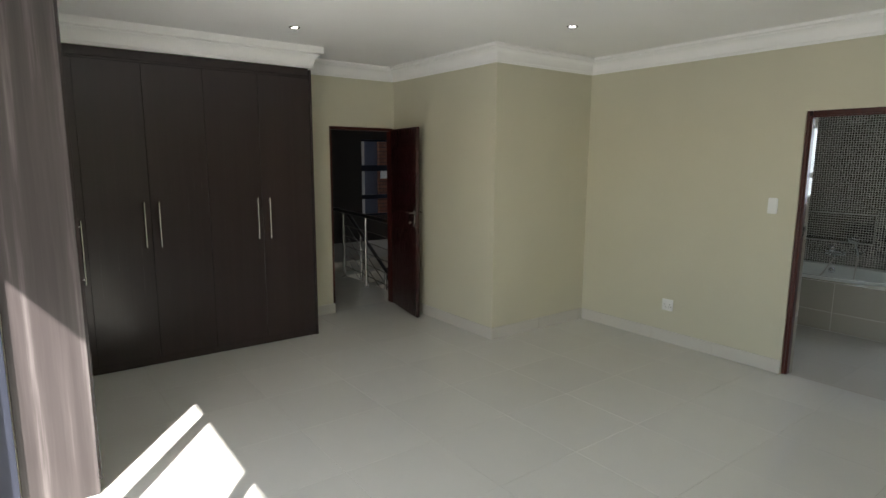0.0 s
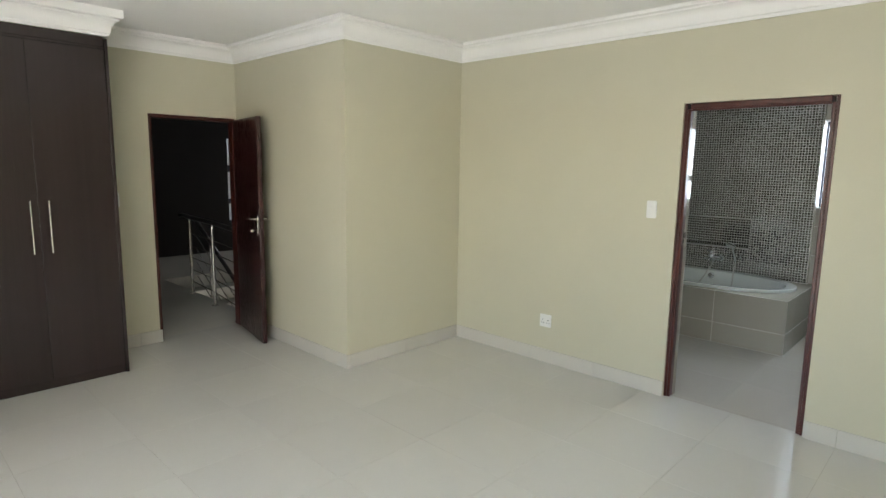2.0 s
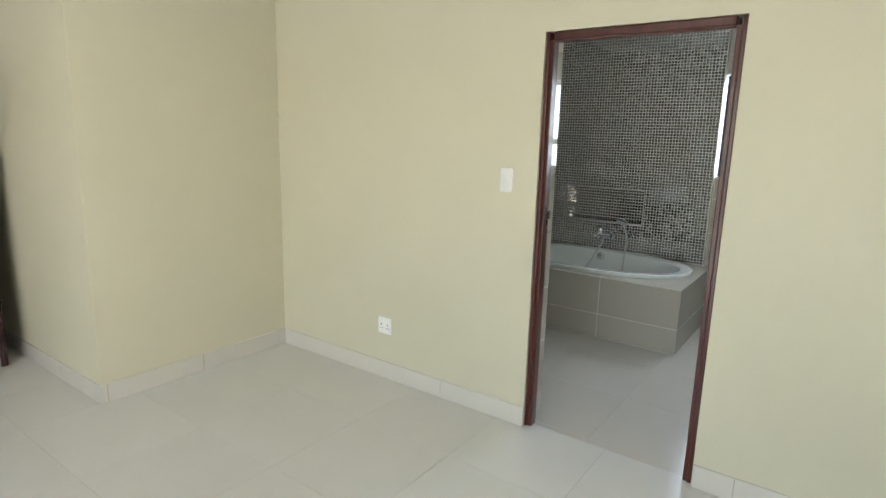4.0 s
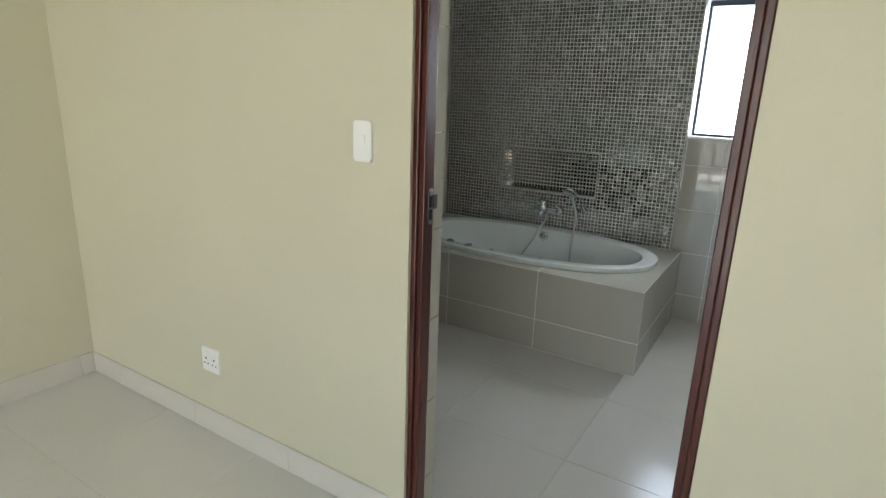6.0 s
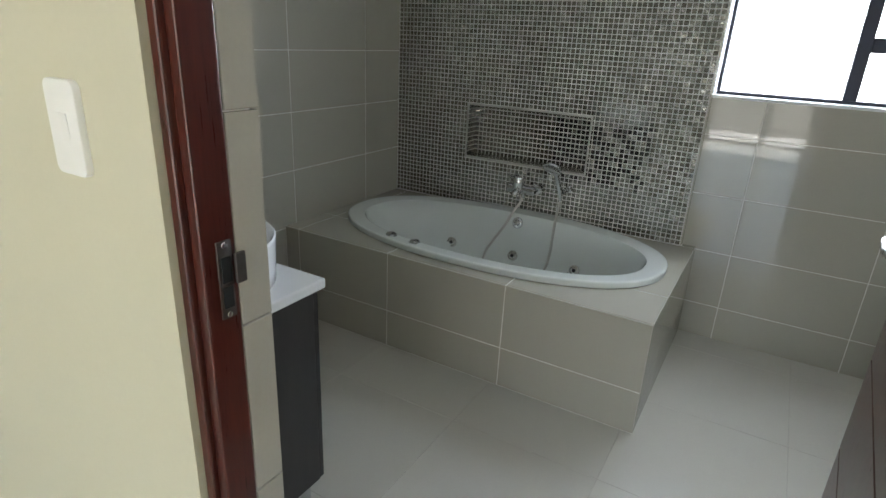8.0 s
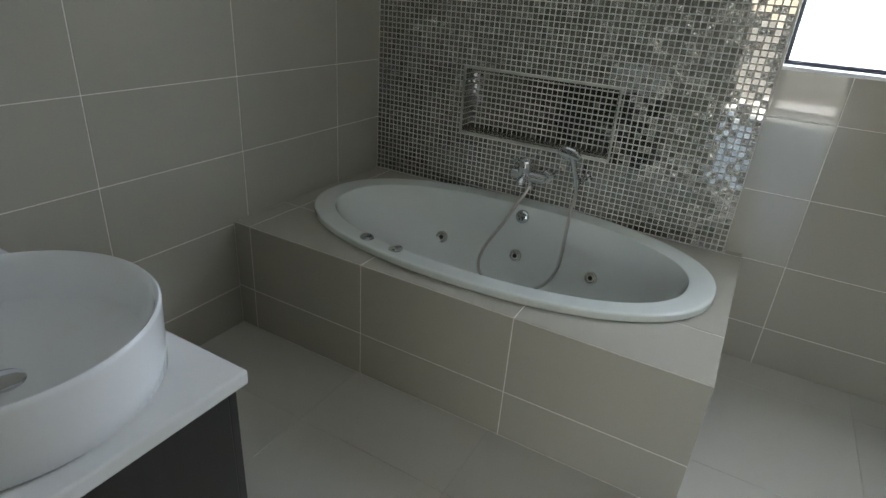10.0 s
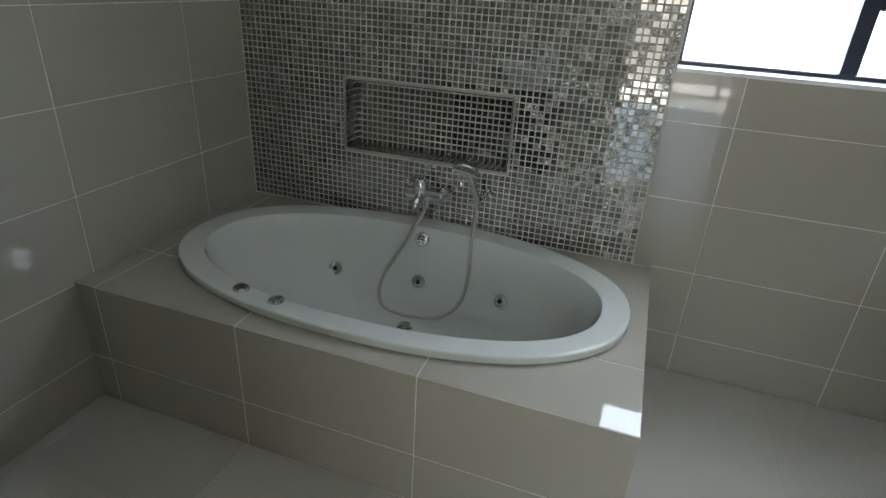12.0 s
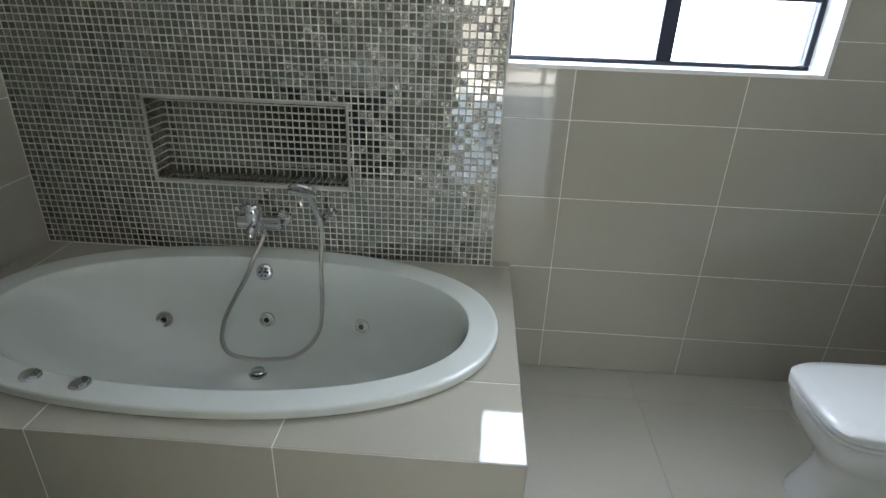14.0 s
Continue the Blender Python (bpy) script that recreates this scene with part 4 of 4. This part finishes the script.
for a, b in ((VY0 + 0.018, 2.805), (2.809, VY1 - 0.014)):
    d = part("door", box(VX1 - 0.033, a, 0.152, VX1 - 0.015, b, 0.806, 0.002), DARKWOOD, vanity)
    yh = b - 0.04 if a < 2.6 else a + 0.04
    bar_handle(d, (VX1 - 0.015, yh, 0.42), (VX1 - 0.015, yh, 0.60), (1, 0, 0))
for x, y in ((VX1 - 0.060, VY0 + 0.058), (VX1 - 0.060, VY1 - 0.05), (VX0 + 0.06, VY0 + 0.058), (VX0 + 0.06, VY1 - 0.05)):
    part("leg", lathe([(0.0, 0.0), (0.022, 0.0), (0.024, 0.006), (0.022, 0.014), (0.016, 0.020), (0.016, 0.150)], Matrix.Translation((x, y, 0)), 20), CHROME, vanity, "chrome foot", smooth=40)
top = solid("stone_worktop", box(VX0, VY0, 0.809, VX1, VY1, 0.839, 0.005), COUNTER, "white stone vanity top under a round basin", "countertop")
basin = thing("basin", 5.315, 2.622, 0.839, "white round ceramic vessel basin on the vanity top", "basin")
BH = 0.132
part("bowl", lathe([(0.0, 0.001), (0.232, 0.001), (0.238, 0.006), (0.239, 0.040), (0.243, BH - 0.009), (0.2425, BH - 0.003), (0.239, BH), (0.235, BH - 0.003),
                    (0.230, BH - 0.02), (0.216, 0.045), (0.170, 0.026), (0.05, 0.016), (0.022, 0.014), (0.0, 0.014)], Matrix.Translation((5.315, 2.622, 0.8392)), 64), CERAMIC, basin, smooth=50)
part("waste", lathe([(0.0, 0.006), (0.020, 0.006), (0.030, 0.003), (0.032, -0.001)], Matrix.Translation((5.315, 2.622, 0.8545)), 24), CHROME, basin, smooth=40)

# ---------------------------------------------------------------- toilet
toilet = thing("toilet", 6.95, 0.35, 0, "white ceramic toilet with a closed seat lid", "toilet")
TX, TFY = 6.945, 0.712


def d_ring(w, front, back, z, n=64, power=3.0):
    """A rounded outline, square at the back and full at the front."""
    out = []
    front += 0.018
    cy, ly = (front + back) / 2, (front - back) / 2
    for k in range(n):
        t = 2 * math.pi * k / n
        c, s = math.cos(t), math.sin(t)
        p = power if s > 0 else 7.0
        out.append(Vector((TX + w * math.copysign(abs(c) ** (2 / p), c), cy + ly * math.copysign(abs(s) ** (2 / p), s), z)))
    return out


bowl = [d_ring(0.150, 0.640, 0.06, 0.0, power=3.4), d_ring(0.150, 0.640, 0.06, 0.02, power=3.4), d_ring(0.136, 0.618, 0.06, 0.09), d_ring(0.126, 0.598, 0.06, 0.16), d_ring(0.136, 0.612, 0.07, 0.21),
        d_ring(0.158, 0.655, 0.09, 0.265), d_ring(0.172, 0.685, 0.11, 0.32, power=4.8), d_ring(0.182, 0.700, 0.12, 0.365, power=4.8), d_ring(0.182, 0.700, 0.12, 0.388, power=4.8), d_ring(0.176, 0.694, 0.125, 0.394, power=4.8)]
part("pedestal", loft(bowl, close_first=True, close_last=True), CERAMIC, toilet, smooth=50)
part("seat", loft([d_ring(0.182, 0.704, 0.14, 0.396, power=4.8), d_ring(0.188, 0.712, 0.135, 0.400, power=4.8), d_ring(0.188, 0.712, 0.135, 0.410, power=4.8), d_ring(0.184, 0.708, 0.138, 0.413, power=4.8)], close_first=True, close_last=True), CERAMIC, toilet, smooth=50)
part("lid", loft([d_ring(0.184, 0.708, 0.138, 0.4145, power=4.8), d_ring(0.189, 0.713, 0.134, 0.418, power=4.8), d_ring(0.189, 0.713, 0.134, 0.434, power=4.8), d_ring(0.180, 0.702, 0.142, 0.444, power=4.8), d_ring(0.150, 0.665, 0.17, 0.449, power=4.8), d_ring(0.08, 0.55, 0.24, 0.451, power=4.8)], close_first=True, close_last=True), CERAMIC, toilet, smooth=50)
cist = part("cistern", box(TX - 0.185, TY + 0.004, 0.40, TX + 0.185, 0.132, 0.76, 0.02, segs=4), CERAMIC, toilet, smooth=50)
part("cistern_lid", box(TX - 0.192, TY + 0.003, 0.761, TX + 0.192, 0.140, 0.79, 0.012, segs=3), CERAMIC, toilet, smooth=50)
part("flush_button", lathe([(0.0, 0.006), (0.022, 0.006), (0.026, 0.0)], Matrix.Translation((TX, 0.06, 0.79)), 24), CHROME, toilet, smooth=40)

# ---------------------------------------------------------------- mosaic wall
mosaic_wall = solid("wall_mosaic", wall_with_holes("x", MX + 0.0008, EX - 0.0005, 1.676, NY + 0.008, DECK - 0.02, H, [NICHE]), MOSGROUT, "mirror glass mosaic wall with a recessed niche", "wall", "structure")
ND = 0.105
niche_box = wall_with_holes("x", MX + 0.0065, MX + ND + 0.015, NICHE[0] - 0.018, NICHE[2] + 0.018, NICHE[1] - 0.018, NICHE[3] + 0.018, [NICHE])
part("niche_lining", niche_box, MOSGROUT, mosaic_wall)
part("niche_back", box(MX + ND + 0.0018, NICHE[0], NICHE[1], MX + ND + 0.014, NICHE[2], NICHE[3]), MOSGROUT, mosaic_wall)
y0, z0, y1, z1 = NICHE
for r in ((y0 - 0.011, z0 - 0.011, y1 + 0.011, z0), (y0 - 0.011, z1, y1 + 0.011, z1 + 0.011), (y0 - 0.011, z0, y0, z1), (y1, z0, y1 + 0.011, z1)):
    part("niche_trim", box(MX - 0.0016, r[0], r[1], MX + 0.0055, r[2], r[3], 0.0015), TRIM, mosaic_wall, "grey niche edging")
part("edge_trim", box(MX - 0.001, 1.669, DECK + 0.001, EX + 0.006, 1.6755, H - 0.002, 0.001), WALLTILE, mosaic_wall)

PITCH, CHIP = 0.02575, 0.0225
rng = random.Random(4)
co, fs, mats = [], [], []


def chip(o, ux, uy, un, crinkled):
    """One bevelled chip of glass added to the joined mosaic, tilted a little."""
    ta, tb = rng.gauss(0, 0.0035), rng.gauss(0, 0.0035)
    n = (un + ux * ta + uy * tb).normalized()
    x = (ux - n * ux.dot(n)).normalized()
    y = n.cross(x)
    h = CHIP / 2
    base = len(co)
    for s, t in ((h, 0.0), (h, 0.0032), (h - 0.0014, 0.0045)):
        for a, b in ((-s, -s), (s, -s), (s, s), (-s, s)):
            co.append(o + x * a + y * b + n * t)
    fs.append((base + 8, base + 9, base + 10, base + 11))
    for k in range(4):
        q = (k + 1) % 4
        fs.append((base + k, base + q, base + 4 + q, base + 4 + k))
        fs.append((base + 4 + k, base + 4 + q, base + 8 + q, base + 8 + k))
    mats.extend([1 if crinkled else 0] * 9)


SINGLE = (1.676, 0.62, 2.040, 1.18)     # the stretch that is passed nearest, chip by chip
X, Y, Z = Vector((1, 0, 0)), Vector((0, 1, 0)), Vector((0, 0, 1))
chips = {}
for crinkled in (False, True):
    chips[crinkled] = tile_mesh(CHIP, CHIP, 0.0045, CRINKLE if crinkled else MIRROR, 0.0014)
count = 0
for j in range(int((H - DECK) / PITCH)):
    z = DECK + 0.002 + (j + 0.5) * PITCH
    for i in range(int((NY - 1.676) / PITCH)):
        y = 1.6775 + (i + 0.5) * PITCH
        if NICHE[0] - 0.005 < y < NICHE[2] + 0.005 and NICHE[1] - 0.005 < z < NICHE[3] + 0.005:
            continue
        crinkled = rng.random() < (0.40 if (i * 7 + j * 3) % 5 else 0.2)
        if SINGLE[0] < y < SINGLE[2] and SINGLE[1] < z < SINGLE[3] and count < 300:
            count += 1
            ob = new("mosaic_tile", chips[crinkled])
            ob.parent = mosaic_wall
            ob.matrix_basis = face_west(MX + 0.0045)(y, z) @ Matrix.Rotation(rng.gauss(0, 0.0035), 4, "X") @ Matrix.Rotation(rng.gauss(0, 0.0035), 4, "Y")
        else:
            chip(Vector((MX + 0.0045, y, z)), -Y, Z, -X, crinkled)
ny, nz, nx = int((NICHE[2] - NICHE[0]) / PITCH), int((NICHE[3] - NICHE[1]) / PITCH), int(ND / PITCH)
for i in range(ny):
    y = NICHE[0] + (i + 0.5) * (NICHE[2] - NICHE[0]) / ny
    for j in range(nz):
        chip(Vector((MX + ND + 0.0055, y, NICHE[1] + (j + 0.5) * (NICHE[3] - NICHE[1]) / nz)), -Y, Z, -X, rng.random() < 0.06)
    for k in range(nx):
        x = MX + 0.004 + (k + 0.5) * ND / nx
        chip(Vector((x, y, NICHE[1] + 0.0002)), Y, -X, Z, rng.random() < 0.3)
        chip(Vector((x, y, NICHE[3] - 0.0002)), Y, X, -Z, rng.random() < 0.3)
for j in range(nz):
    z = NICHE[1] + (j + 0.5) * (NICHE[3] - NICHE[1]) / nz
    for k in range(nx):
        x = MX + 0.004 + (k + 0.5) * ND / nx
        chip(Vector((x, NICHE[0] + 0.0002, z)), X, -Z, Y, rng.random() < 0.3)
        chip(Vector((x, NICHE[2] - 0.0002, z)), X, Z, -Y, rng.random() < 0.3)
me = bpy.data.meshes.new("mosaic_tiles")
me.from_pydata(co, [], fs)
me.materials.append(MIRROR)
me.materials.append(CRINKLE)
me.polygons.foreach_set("material_index", mats)
mos = new("mosaic_tiles", me)
mos.parent = mosaic_wall
tagged(mos, "small mirror glass mosaic tiles, some crinkled", kind="stuff")

# ---------------------------------------------------------------- tiles of floors and walls
F = 0.008
lay_tiles(floor, "tile", face_up(-F), steps(WX - 0.20, BX + 0.06, 4.375, 0.6), steps(SY, DY + 0.12, 1.535, 0.605), FLOOR, F, 0.0014, [(CX, CY, BX + 0.06, DY + 0.12)])
lay_tiles(floor_bath, "tile", face_up(-F), steps(BX + 0.06, EX, 6.200, 0.610), steps(TY, NY, 1.648, 0.603), BATHFLOOR, F, 0.0014)
ROWS = steps(-0.0014, H, 0.186, 0.3)
W = 0.009
lay_tiles(wall_window, "tile", face_west(EX + W), steps(TY, 1.672, 1.430, 0.593), ROWS, WALLTILE, W, 0.0028, [HOLE_B])
lay_tiles(wall_bath_north, "tile", face_south(NY + W), steps(BI, MX, 6.615, 0.607), ROWS, WALLTILE, W, 0.0028)
lay_tiles(wall_bath_south, "tile", face_north(TY - W), steps(BI, EX, 6.585, 0.604), ROWS, WALLTILE, W, 0.0028)
lay_tiles(wall_bath_west, "tile", face_east(BI - 0.008), steps(TY, NY, 1.947, 0.604), ROWS, WALLTILE, 0.008, 0.0028, [(1.148, 0, 1.947, 2.04)])
lay_tiles(surround, "tile", face_west(TFX + 0.008), DJY, [0.0, 0.195, DECK - 0.001], WALLTILE, 0.008, 0.0028)
lay_tiles(surround, "tile", face_south(TEY + 0.008), [TFX, 6.832, 7.43, EX], [0.0, 0.195, DECK - 0.001], WALLTILE, 0.008, 0.0028)
# tiled reveals of the bathroom doorway, behind the wooden frame
for a, b, fc in ((1.947, 1.985, face_south(1.947 + 0.008)), (1.106, 1.148, face_north(1.148 - 0.008))):
    part("reveal_bed", box(FX1 + 0.001, a + (0.008 if a > 1.5 else 0), 0.0, BI - 0.009, b - (0 if a > 1.5 else 0.008), 2.074), GROUT, wall_bath_west)
    lay_tiles(wall_bath_west, "tile", fc, [FX1 + 0.001, BI + 0.001], ROWS[:8] + [2.04], WALLTILE, 0.008, 0.0028)
part("reveal_head", box(FX1 + 0.001, 1.148, 2.04, BI - 0.009, 1.947, 2.074), WALLTILE, wall_bath_west)

# skirting tiles in the bedroom
skirting = thing("baseboard", BX, 2.0, 0, "cream tile skirting along the beige walls", "baseboard", kind="structure")
SK = 0.115
for fc, us in ((face_west(BX), steps(1.987, CY - 0.010, 2.55, 0.6)), (face_west(BX), steps(SY, 1.104, 0.93, 0.6)), (face_south(CY), steps(CX, BX - 0.010, 4.2, 0.6)),
               (face_west(CX), steps(CY - 0.010, DY - 0.010, 4.6, 0.6)), (face_south(DY), steps(WE + 0.002, 2.788, 2.6, 0.6))):
    lay_tiles(skirting, "tile", fc, us, [0.0005, SK], SKIRT, 0.010, 0.002)
